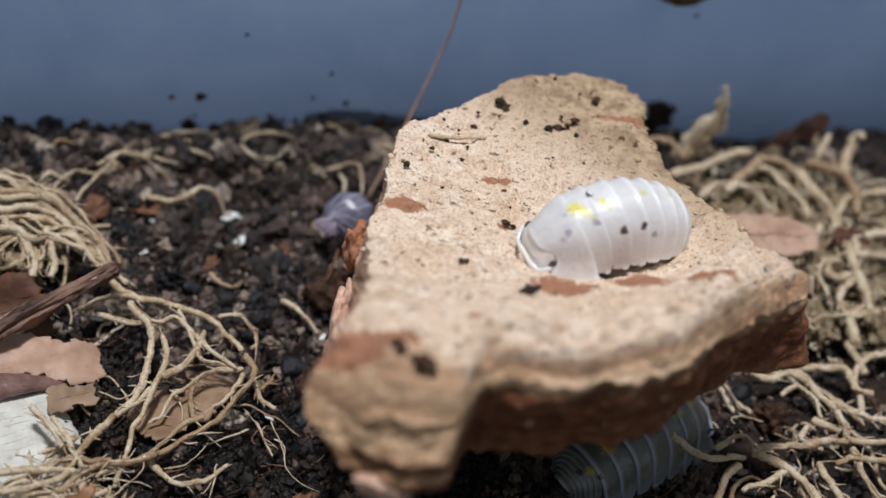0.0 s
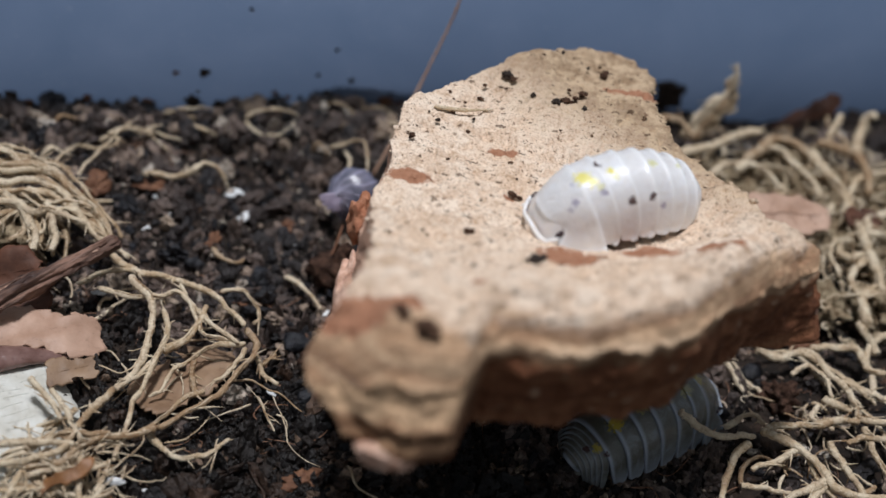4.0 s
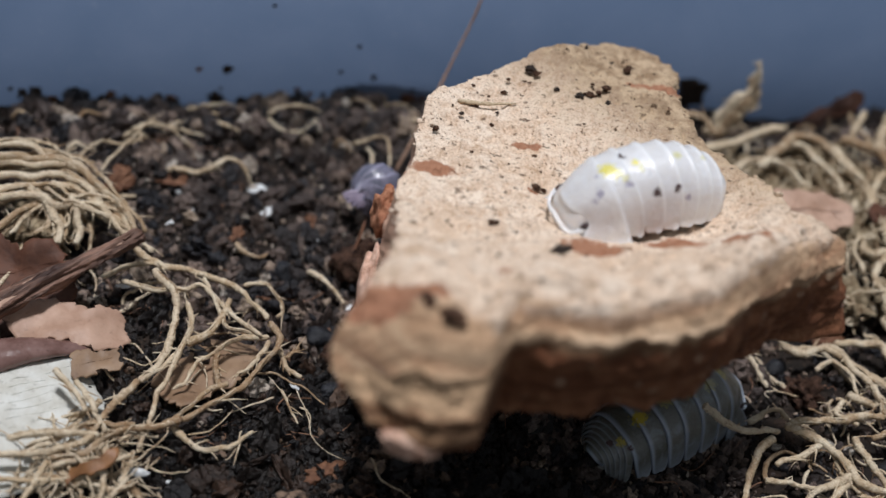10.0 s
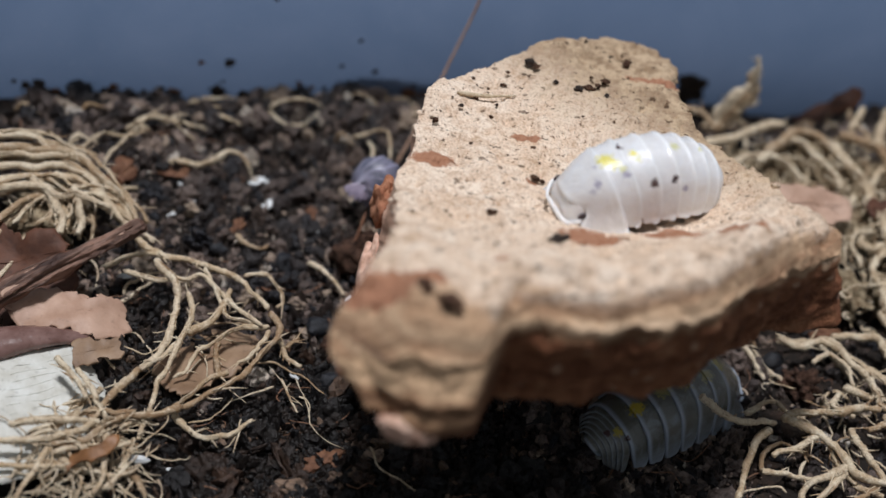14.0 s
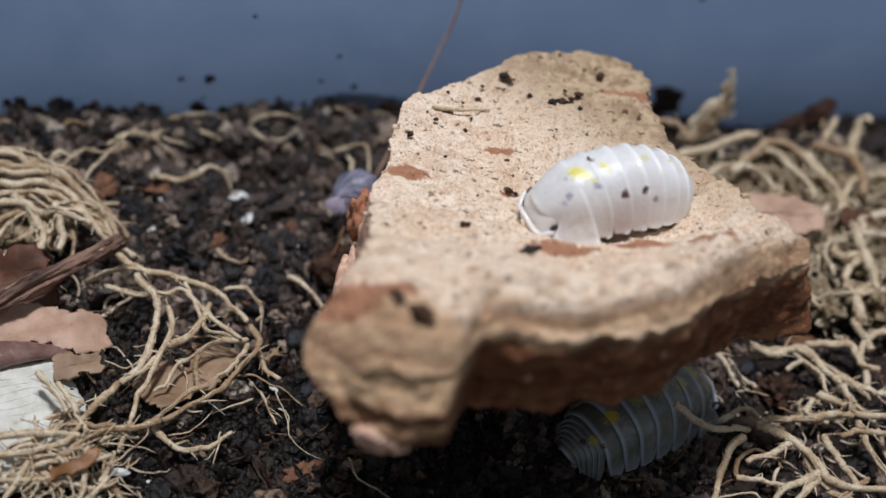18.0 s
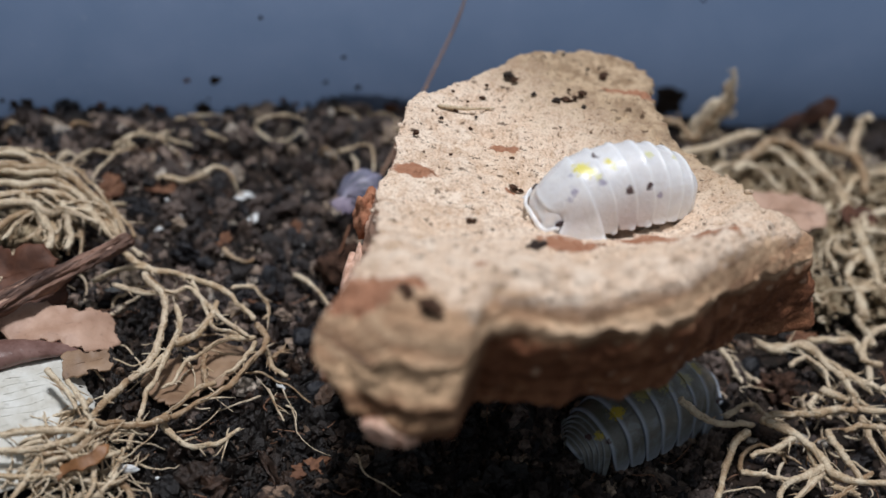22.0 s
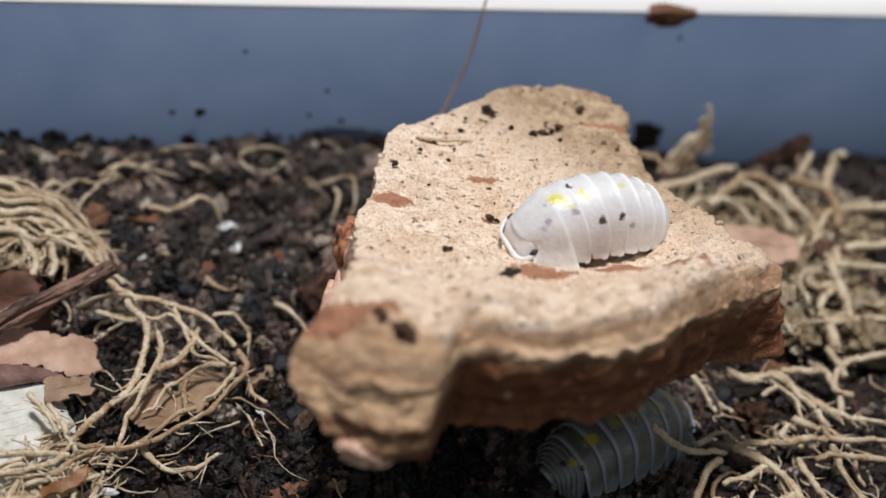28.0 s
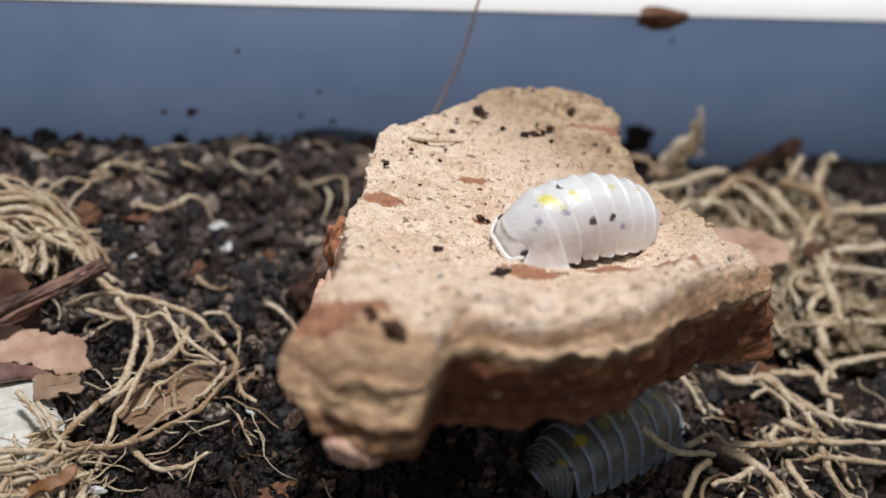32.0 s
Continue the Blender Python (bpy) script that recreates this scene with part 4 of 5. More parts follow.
def tangle(name, at, spread, count, label, seed, radius=(0.28, 0.7), length=(10, 30), height=5.0, strands=(), fine=0, wild=0.8, copies=0, mats=0):
    """A heap of roots: the strands that stand out, then wandering ones, then hair-fine ones."""
    ob = thing(name, (at[0], at[1], 0), label, "roots", "root tangles")
    r = random.Random(seed)
    foot = np.array([at[0], at[1], 0])
    strands = list(strands) + [beside(r, rr, line) for rr, line in strands if rr > 0.25 for _ in range(copies)]
    for k, (rr, line) in enumerate(strands):
        # short side hairs and a crooked course
        line = spline(line, 5 * len(line))
        line = line + 0.26 * np.stack([vnoise(line + 10 * j, 1.7, seed + j) for j in range(3)], 1) + 0.10 * np.stack([vnoise(line + 10 * j, 0.6, seed + j) for j in range(3)], 1)
        root(ob, line - foot, rr, rr * 0.72, k, 90)
        tan = np.gradient(line, axis=0)
        for _ in range(2):
            w = line + 0.9 * rr * np.stack([vnoise(line + 31 * r.random(), 2.2, r.randrange(999)) for j in range(3)], 1) + (0, 0, 0.4 * rr)
            lo = r.randrange(0, max(1, len(line) // 3))
            root(ob, w[lo:lo + max(5, 2 * len(line) // 3)] - foot, r.uniform(0.07, 0.13), 0.05, k, 44)
        for _ in range(6):
            i = r.randrange(2, len(line) - 2)
            t = tan[i] / (np.linalg.norm(tan[i]) + 1e-9)
            out = np.array([r.gauss(0, 1), r.gauss(0, 1), r.gauss(0.1, 0.6)])
            out = 0.75 * t * r.choice((-1, 1, 1)) + 0.8 * out / np.linalg.norm(out)
            n = r.uniform(0.5, 1.9)
            side = [line[i], line[i] + 0.5 * n * out, line[i] + n * out + (0, 0, r.uniform(-0.3, 0.1))]
            root(ob, np.array(side) - foot, min(0.13, rr * 0.4), 0.03, k, 8)
    for k in range(mats):
        # felted clumps that fill the heap
        sx, sy = r.gauss(0, 0.9 * spread[0]), r.gauss(0, 0.9 * spread[1])
        if -SA * (at[0] + sx) + CA * (at[1] + sy - 117) > -3.5:
            continue
        v, f = lump(4, seed * 50 + k, 0.75, (r.uniform(1.6, 3.2), r.uniform(1.6, 3.2), r.uniform(1.1, 2.2)), 0.32)
        part("felted_clump", (v + (sx, sy, r.uniform(0.05, 0.40) * height), f), FELT, ob, "felted clump of matted root hairs")
    for k in range(count + fine):
        sx, sy = r.gauss(0, spread[0]), r.gauss(0, spread[1])
        x, y = at[0] + sx, at[1] + sy
        z = r.uniform(0.3, height) * max(0.15, 1 - (sx / spread[0] / 2.6) ** 2 - (sy / spread[1] / 2.6) ** 2)
        line = wander((x, y, z), r.uniform(0, 6.28), r.uniform(*length) * (1 if k < count else 0.6), 9, r.uniform(0.15, wild), -0.02, True, seed * 1000 + k)
        line[:, 2] = np.minimum(line[:, 2], soil_height(line[:, 0], line[:, 1]) + 1.0 + height)
        wy = -SA * line[:, 0] + CA * (line[:, 1] - 117)
        line = line[wy < -1.0]
        if len(line) < 4:
            continue
        rr = r.uniform(*radius) if k < count else r.uniform(0.06, 0.13)
        root(ob, line - foot, rr, rr * r.uniform(0.3, 0.8), k)
    return ob


# strands that stand out: radius and course
ARCH_ROOTS = [
    (0.32, [(-30.7, 80.0, 2.5), (-28.3, 78.8, 2.6), (-25.8, 78.6, 2.7), (-23.0, 78.3, 2.8), (-20.3, 77.4, 3.0), (-18.1, 75.7, 3.1), (-16.2, 73.9, 3.2)]),
    (0.31, [(-16.3, 74.4, 2.6), (-14.9, 73.0, 2.5), (-15.0, 70.9, 2.4), (-15.8, 68.5, 2.3), (-16.8, 66.4, 2.2), (-18.3, 64.6, 2.1), (-20.6, 62.4, 2.0)]),
    (0.32, [(-20.6, 62.4, 2.0), (-23.2, 60.6, 2.1), (-25.2, 59.9, 2.2), (-26.2, 58.4, 2.4), (-27.3, 56.6, 2.5), (-29.3, 55.7, 2.6)]),
    (0.27, [(-32.4, 76.2, 2.2), (-30.7, 77.7, 2.4), (-28.8, 78.4, 2.6), (-25.7, 78.4, 2.8)]),
    (0.22, [(-19.4, 77.9, 2.8), (-17.5, 79.0, 2.5), (-16.3, 78.0, 2.1), (-15.4, 76.5, 1.8), (-16.0, 76.0, 1.4)]),
]
ARCH_ROOTS += [
    (0.39, [(-27.6, 77.5, 3.2), (-25.4, 75.1, 3.0), (-24.1, 72.6, 2.8), (-23.9, 69.9, 2.6), (-24.2, 67.2, 2.4), (-25.3, 65.1, 2.2)]),
    (0.35, [(-25.3, 65.1, 2.2), (-26.2, 62.9, 2.3), (-26.9, 60.8, 2.3), (-27.4, 58.1, 2.4)]),
    (0.27, [(-30.3, 75.7, 2.6), (-27.3, 75.5, 2.6), (-24.8, 76.0, 2.7), (-23.3, 77.0, 2.7), (-21.3, 75.5, 2.7), (-19.1, 73.7, 2.8), (-16.3, 72.4, 2.8)]),
    (0.34, [(-22.5, 70.1, 2.4), (-20.9, 71.9, 2.5), (-20.3, 74.0, 2.7), (-20.3, 76.0, 2.8)]),
    (0.28, [(-23.7, 74.4, 3.0), (-22.6, 71.7, 2.8), (-22.7, 69.5, 2.6), (-23.0, 66.6, 2.4), (-23.3, 63.7, 2.2), (-23.2, 61.7, 2.0)]),
]
ARCH_ROOTS += [
    (0.25, [(-23.2, 61.7, 2.0), (-23.1, 60.4, 1.6), (-23.2, 58.6, 1.2)]),
    (0.23, [(-15.8, 72.9, 2.4), (-17.8, 72.1, 2.3), (-19.2, 71.2, 2.2), (-20.4, 69.4, 2.1), (-21.4, 67.9, 2.0), (-21.4, 66.4, 1.9), (-22.4, 65.3, 1.8)]),
    (0.23, [(-15.6, 72.1, 2.6), (-16.0, 70.1, 2.4), (-16.7, 68.6, 2.2), (-17.5, 68.1, 2.0)]),
    (0.25, [(-17.8, 66.7, 2.2), (-19.5, 65.4, 2.1), (-20.5, 63.6, 2.1), (-21.2, 62.1, 2.0)]),
    (0.31, [(-19.7, 69.9, 2.4), (-19.4, 68.3, 1.9), (-18.7, 66.7, 1.4)]),
]
ARCH_ROOTS += [
    (0.27, [(-21.4, 62.2, 0.8), (-20.1, 61.1, 0.8), (-18.6, 60.6, 0.8), (-17.2, 60.7, 0.9), (-15.8, 61.6, 0.9), (-14.6, 63.3, 0.9)]),
    (0.26, [(-14.9, 73.4, 1.0), (-13.9, 71.1, 1.0), (-12.2, 70.1, 1.0)]),
    (0.21, [(-13.9, 71.7, 1.2), (-13.1, 73.4, 1.0)]),
    (0.13, [(-13.6, 68.2, 0.6), (-12.6, 67.0, 0.5), (-11.3, 65.2, 0.5)]),
    (0.27, [(-29.7, 63.0, 3.4), (-28.1, 61.7, 3.1), (-27.1, 60.3, 2.9), (-25.9, 59.2, 2.6)]),
]
ARCH_ROOTS += [
    (0.3, [(-30.0, 56.9, 3.0), (-28.5, 58.7, 2.8), (-26.5, 59.8, 2.6), (-24.1, 60.6, 2.4)]),
    (0.2, [(-25.2, 59.3, 1.6), (-23.6, 60.1, 1.4), (-22.1, 60.7, 1.2)]),
    (0.27, [(-23.3, 56.1, 1.6), (-23.8, 54.3, 1.6), (-25.0, 52.5, 1.6)]),
    (0.31, [(-23.7, 55.7, 1.2), (-22.2, 54.9, 1.1), (-21.0, 53.7, 1.0)]),
    (0.27, [(-25.5, 58.1, 2.4), (-25.3, 56.3, 2.3), (-24.5, 54.3, 2.3), (-24.8, 52.1, 2.2)]),
]
ARCH_ROOTS += [
    (0.22, [(-23.8, 55.5, 1.6), (-23.4, 57.1, 1.6), (-23.4, 58.4, 1.6)]),
    (0.24, [(-29.0, 54.9, 2.8), (-27.1, 56.1, 2.5), (-25.0, 56.8, 2.3), (-23.4, 57.7, 2.0)]),
    (0.24, [(-35.1, 52.5, 2.0), (-28.7, 54.0, 2.0), (-26.7, 54.7, 2.0), (-25.6, 55.7, 2.0)]),
    (0.29, [(-35.5, 53.7, 3.0), (-29.4, 56.1, 2.9), (-27.3, 57.9, 2.9), (-26.5, 59.8, 2.8)]),
    (0.21, [(-23.2, 78.0, 2.8), (-21.3, 75.0, 2.7), (-19.6, 72.8, 2.5), (-16.7, 72.8, 2.4)]),
]
ARCH_ROOTS += [
    (0.26, [(-25.2, 64.8, 2.6), (-24.3, 66.3, 2.4), (-23.4, 67.8, 2.2), (-22.7, 70.9, 2.0)]),
    (0.25, [(-27.6, 62.6, 2.0), (-29.0, 61.1, 1.9), (-30.9, 59.5, 1.7), (-36.0, 55.6, 1.6)]),
]
NEAR_ROOTS = [
    (0.4, [(31.4, 84.9, 2.0), (33.2, 83.6, 2.1), (35.2, 84.6, 2.2), (37.2, 84.3, 2.4), (38.1, 82.4, 2.5), (39.6, 80.8, 2.6)]),
    (0.39, [(39.6, 80.8, 2.6), (40.5, 79.1, 2.5), (41.1, 77.6, 2.5), (48.5, 79.2, 2.4)]),
    (0.44, [(36.5, 85.6, 2.0), (39.6, 86.8, 2.1), (41.2, 86.3, 2.2), (42.1, 84.3, 2.3), (43.7, 83.9, 2.4)]),
    (0.34, [(27.5, 83.1, 1.6), (28.8, 81.8, 1.1), (30.3, 79.9, 0.6)]),
    (0.33, [(22.4, 70.4, 7.0), (24.1, 70.4, 5.8), (25.8, 70.7, 4.7), (28.1, 71.7, 3.5), (30.5, 73.3, 2.4)]),
]
NEAR_ROOTS += [
    (0.3, [(27.9, 74.1, 1.8), (29.2, 75.4, 1.9), (30.5, 75.8, 2.1), (31.5, 74.8, 2.2)]),
    (0.36, [(30.1, 72.3, 2.2), (28.6, 70.6, 1.9), (27.9, 68.3, 1.5), (27.3, 64.6, 1.2)]),
    (0.38, [(31.4, 74.2, 2.4), (34.3, 75.5, 2.4), (36.4, 75.9, 2.4), (38.6, 77.1, 2.4), (40.5, 77.4, 2.4)]),
    (0.4, [(31.0, 73.8, 2.6), (33.1, 73.3, 2.6), (35.1, 72.0, 2.6), (36.6, 70.5, 2.6), (38.5, 68.7, 2.6), (47.5, 69.5, 2.6)]),
    (0.34, [(34.2, 72.8, 2.4), (32.2, 71.3, 1.9), (30.4, 70.1, 1.4)]),
]
NEAR_ROOTS += [
    (0.4, [(37.2, 74.0, 2.6), (38.2, 72.0, 2.5), (39.4, 70.3, 2.3), (40.1, 68.8, 2.2)]),
    (0.39, [(36.9, 69.8, 2.4), (35.0, 68.5, 2.1), (33.1, 67.2, 1.9), (32.4, 65.5, 1.6)]),
    (0.34, [(36.8, 69.5, 2.2), (34.9, 67.2, 1.9), (33.7, 65.8, 1.6)]),
    (0.26, [(29.5, 68.7, 0.9), (31.8, 68.7, 1.0), (34.4, 68.7, 1.2)]),
    (0.28, [(34.4, 81.6, 2.0), (36.0, 83.2, 2.1), (37.7, 82.3, 2.1), (38.4, 79.7, 2.2)]),
]
NEAR_ROOTS += [
    (0.39, [(37.3, 79.3, 2.4), (38.8, 78.5, 2.4), (39.9, 78.4, 2.4)]),
    (0.28, [(39.1, 82.0, 2.2), (41.2, 81.3, 2.3), (43.2, 80.6, 2.4)]),
    (0.33, [(40.7, 76.9, 2.2), (41.4, 74.4, 2.1), (42.2, 72.6, 1.9), (45.0, 67.8, 1.8)]),
    (0.32, [(37.5, 68.4, 1.8), (39.9, 67.6, 2.0)]),
    (0.27, [(35.3, 72.3, 2.0), (36.1, 69.9, 2.0), (37.5, 68.5, 2.0)]),
]
NEAR_ROOTS += [
    (0.28, [(36.8, 78.6, 2.0), (36.2, 77.1, 2.0), (38.2, 76.2, 2.0)]),
    (0.35, [(42.1, 83.5, 2.2), (43.0, 80.8, 2.2), (49.5, 81.7, 2.2)]),
    (0.28, [(35.2, 84.4, 2.4), (37.6, 83.8, 2.3), (39.7, 82.1, 2.3), (42.2, 79.9, 2.2)]),
    (0.26, [(41.2, 70.5, 2.0), (39.0, 68.1, 2.0), (36.8, 66.3, 2.0)]),
    (0.33, [(48.5, 76.3, 2.6), (41.1, 75.3, 2.5), (38.9, 74.2, 2.4)]),
]
HEAP_ROOTS = [
    (0.42, [(19.4, 110.7, 6.5), (21.1, 112.3, 6.1), (22.7, 113.0, 5.8), (23.6, 112.1, 5.4), (24.3, 111.0, 5.0)]),
    (0.64, [(37.2, 113.0, 5.0), (39.4, 109.7, 4.7), (41.3, 107.0, 4.3), (42.3, 102.7, 3.9), (43.3, 99.5, 3.6)]),
    (0.56, [(43.3, 99.5, 3.6), (43.8, 96.7, 3.3), (44.5, 94.4, 3.0)]),
    (0.56, [(38.5, 114.7, 5.2), (42.4, 114.1, 4.9), (43.7, 111.5, 4.7), (43.9, 108.1, 4.4)]),
    (0.43, [(43.9, 99.2, 3.2), (41.9, 97.3, 3.2), (41.2, 94.6, 3.1), (42.1, 93.6, 3.0), (43.9, 95.6, 3.0)]),
]
HEAP_ROOTS += [
    (0.52, [(42.1, 89.6, 3.0), (42.1, 91.6, 2.9), (43.3, 94.1, 2.7), (51.7, 97.2, 2.6)]),
    (0.44, [(41.5, 90.2, 2.4), (42.4, 88.1, 2.4), (43.1, 86.3, 2.4)]),
    (0.52, [(52.7, 108.2, 4.2), (44.2, 104.8, 4.2), (43.3, 102.9, 4.2), (44.0, 101.6, 4.2), (52.0, 103.5, 4.2)]),
    (0.53, [(53.7, 115.0, 4.4), (44.3, 111.5, 4.2), (42.2, 108.6, 4.0), (41.5, 107.2, 3.8)]),
    (0.62, [(43.8, 115.9, 3.0), (43.9, 118.2, 4.1), (44.5, 120.2, 5.3), (45.2, 119.9, 6.4)]),
]
HEAP_ROOTS += [
    (0.52, [(29.4, 107.6, 4.6), (31.8, 111.7, 4.3), (34.2, 113.2, 4.1), (36.7, 110.7, 3.8), (39.1, 107.2, 3.6)]),
    (0.53, [(30.0, 109.1, 4.8), (33.5, 114.0, 4.6), (36.2, 114.5, 4.4), (38.6, 111.8, 4.2), (41.0, 108.7, 4.0)]),
    (0.45, [(26.2, 105.7, 4.6), (28.9, 108.8, 4.3), (32.1, 109.1, 4.1), (34.6, 107.1, 3.8)]),
    (0.48, [(39.9, 115.4, 4.0), (40.2, 117.1, 5.0), (41.2, 119.3, 6.0)]),
    (0.52, [(23.0, 108.1, 5.0), (26.2, 110.2, 4.9), (29.5, 113.7, 4.7), (32.2, 115.2, 4.6)]),
]
HEAP_ROOTS += [
    (0.45, [(42.4, 108.4, 3.4), (40.4, 106.5, 3.3), (38.6, 103.8, 3.1), (37.5, 100.4, 3.0)]),
    (0.44, [(43.6, 100.3, 3.0), (41.0, 98.8, 2.9), (40.5, 100.6, 2.7), (42.1, 102.1, 2.6)]),
    (0.36, [(51.1, 92.6, 2.4), (43.4, 88.4, 2.3), (41.6, 84.2, 2.2)]),
]
SHEAF_ROOTS = [
    (0.46, [(-49.6, 83.4, 6.0), (-41.6, 86.8, 5.5), (-38.6, 87.1, 5.0), (-35.0, 84.9, 4.4), (-31.8, 82.8, 3.9), (-30.4, 81.0, 3.4)]),
    (0.4, [(-48.7, 81.2, 5.4), (-41.0, 85.3, 4.8), (-37.8, 85.6, 4.3), (-34.2, 84.2, 3.8), (-31.5, 82.5, 3.2)]),
    (0.43, [(-49.8, 83.4, 5.0), (-42.2, 86.7, 4.6), (-39.0, 86.5, 4.2), (-35.2, 84.4, 3.8), (-31.6, 81.8, 3.4)]),
    (0.4, [(-41.6, 83.5, 4.6), (-39.5, 82.3, 4.1), (-37.9, 80.5, 3.5), (-37.2, 78.4, 3.0)]),
    (0.37, [(-37.6, 83.6, 4.4), (-36.3, 81.6, 3.7), (-35.6, 78.8, 3.0)]),
]
SHEAF_ROOTS += [
    (0.4, [(-47.8, 78.8, 4.6), (-41.2, 82.7, 4.5), (-38.7, 82.1, 4.3), (-36.2, 82.7, 4.2), (-33.3, 82.3, 4.0)]),
    (0.34, [(-42.8, 77.0, 4.0), (-41.4, 81.6, 3.8), (-40.0, 82.6, 3.5), (-38.8, 80.6, 3.2), (-39.6, 79.0, 3.0)]),
    (0.32, [(-50.7, 85.8, 6.0), (-43.6, 87.8, 5.7), (-41.1, 87.0, 5.3), (-38.9, 87.1, 5.0)]),
    (0.31, [(-37.2, 85.5, 4.4), (-34.1, 82.9, 4.0), (-31.7, 80.9, 3.6)]),
    (0.18, [(-39.7, 89.9, 2.4), (-39.6, 92.4, 2.2), (-38.3, 94.5, 2.1), (-35.6, 95.5, 2.0), (-35.5, 97.3, 1.8)]),
]
SHEAF_ROOTS += [
    (0.34, [(-40.2, 84.6, 4.6), (-36.8, 84.3, 4.2), (-33.0, 82.3, 3.8), (-30.7, 81.2, 3.4)]),
    (0.25, [(-36.6, 97.7, 1.8), (-34.9, 98.9, 1.7), (-33.1, 99.0, 1.7), (-32.3, 100.6, 1.6)]),
]
# a frayed bunch of roots that stands up at the wall
PLUME = []
for k in range(9):
    dx, dz = 0.9 * math.sin(2.4 * k), 0.8 * math.cos(1.7 * k)
    PLUME.append((0.34 + 0.14 * (k % 3), [(25.0 + dx, 115.6, 1.6), (26.2 + dx, 116.8, 3.4 + dz), (27.4 + 0.8 * dx, 117.6, 5.6 + dz), (28.2 - 0.6 * dx, 118.2, 7.4 + dz - 0.35 * k), (28.0 + 0.5 * dx, 118.6, 9.8 + dz - 0.40 * k)]))


def build_roots():
    tangle("root_tangle", (-22, 69, 0), (4.5, 4.5), 5, "tangle of pale tan roots curving over the soil", 2, (0.10, 0.20), (4, 9), 1.5, ARCH_ROOTS, 24, 0.35)
    tangle("root_tangle", (-41, 83.5, 0), (2.6, 2.2), 6, "thick heap of pale tan roots beside the twig", 13, (0.18, 0.30), (6, 12), 2.0, SHEAF_ROOTS, 40, 0.5, 2, 2)
    tangle("root_tangle", (37, 75, 0), (4.2, 4.5), 9, "tangle of thin pale roots in front of the woodlouse", 4, (0.12, 0.26), (5, 10), 1.6, NEAR_ROOTS, 30, 0.6, 0)
    tangle("root_tangle", (39, 105, 0), (7.0, 8.0), 95, "large heap of matted pale roots against the bin wall", 5, (0.10, 0.26), (4, 9), 5, HEAP_ROOTS + PLUME, 260, 2.4, 0, 34)
    tangle("root_tangle", (-28, 56.5, 0), (2.8, 2.0), 14, "dense matted tan roots lying over the white leaf", 6, (0.10, 0.26), (4, 8), 3.0, [
        (0.32, [(-31.5, 63.0, 4.2), (-29.6, 61.6, 3.8), (-28.2, 60.2, 3.2)]),
        (0.34, [(-33.0, 56.0, 3.6), (-29.6, 57.6, 3.6), (-26.4, 58.6, 2.8)]),
    ], 200, 0.4, 0, 0)
    for label, rr, line in (
            ("pale arched root on the dark soil", 0.62, [(-31.9, 94.4, 0.2), (-28.9, 95.2, 0.4), (-27.0, 95.4, 1.6), (-26.0, 96.1, 2.6), (-24.6, 96.2, 2.2), (-23.4, 95.6, 0.2)]),
            ("short cream root on the dark soil", 0.55, [(-22.4, 85.9, 0.3), (-21.1, 84.5, 0.8), (-19.7, 84.6, 0.7), (-19.2, 86.0, 0.2)]),
            ("pale slanting root piece on the soil", 0.55, [(-14.7, 84.4, 0.3), (-12.8, 82.8, 1.0), (-11.4, 81.8, 0.6), (-10.3, 80.5, 0.2)]),
            ("pale looped root near the bin wall", 0.34, [(-24.0, 105.4, 0.6), (-22.4, 105.6, 2.0), (-20.1, 106.3, 2.0), (-18.4, 107.2, 0.4)]),
            ("pale looped root near the bin wall", 0.30, [(-24.0, 105.2, 0.4), (-22.3, 104.0, 0.6), (-19.9, 104.4, 0.6), (-18.6, 106.4, 0.5)]),
            ("short pale root at the bin wall", 0.36, [(-32.8, 104.2, 0.6), (-29.9, 105.1, 1.3), (-27.7, 106.5, 0.6)]),
            ("bent pale root behind the bark", 0.36, [(-14.3, 103.7, 0.8), (-10.9, 103.5, 2.5), (-9.7, 100.6, 2.0), (-10.1, 98.8, 0.3)]),
            ("bent pale root behind the bark", 0.40, [(-12.6, 104.0, 0.3), (-11.6, 101.0, 1.6), (-11.8, 98.6, 0.2)]),
            ("pale root lying by the leaf", 0.30, [(-38.0, 90.5, 0.6), (-35.6, 97.0, 1.8), (-33.5, 99.0, 1.6), (-30.0, 98.0, 0.5)]),
            ("thin brown root on the soil", 0.10, [(-12.4, 69.5, 0.9), (-10.6, 66.0, 0.8), (-9.4, 63.8, 0.8), (-6.6, 62.6, 0.5)]),
            ("thin pale root on the soil", 0.16, [(-4.4, 62.5, 0.5), (-3.0, 60.0, 0.8), (0.2, 58.6, 0.5)])):
        at = np.array([line[0][0], line[0][1], 0])
        line = spline(line, 40)
        g = soil_height(line[:, 0], line[:, 1])
        line[:, 2] += g + 0.9
        line = line + 0.16 * np.stack([vnoise(line + 10 * j, 1.6, 70 + j) for j in range(3)], 1)
        solo("root", tube(line - at, rr * 0.6, rr * 0.3, 8, 0.3, 3), ROOT, at, label, "root", "loose roots")
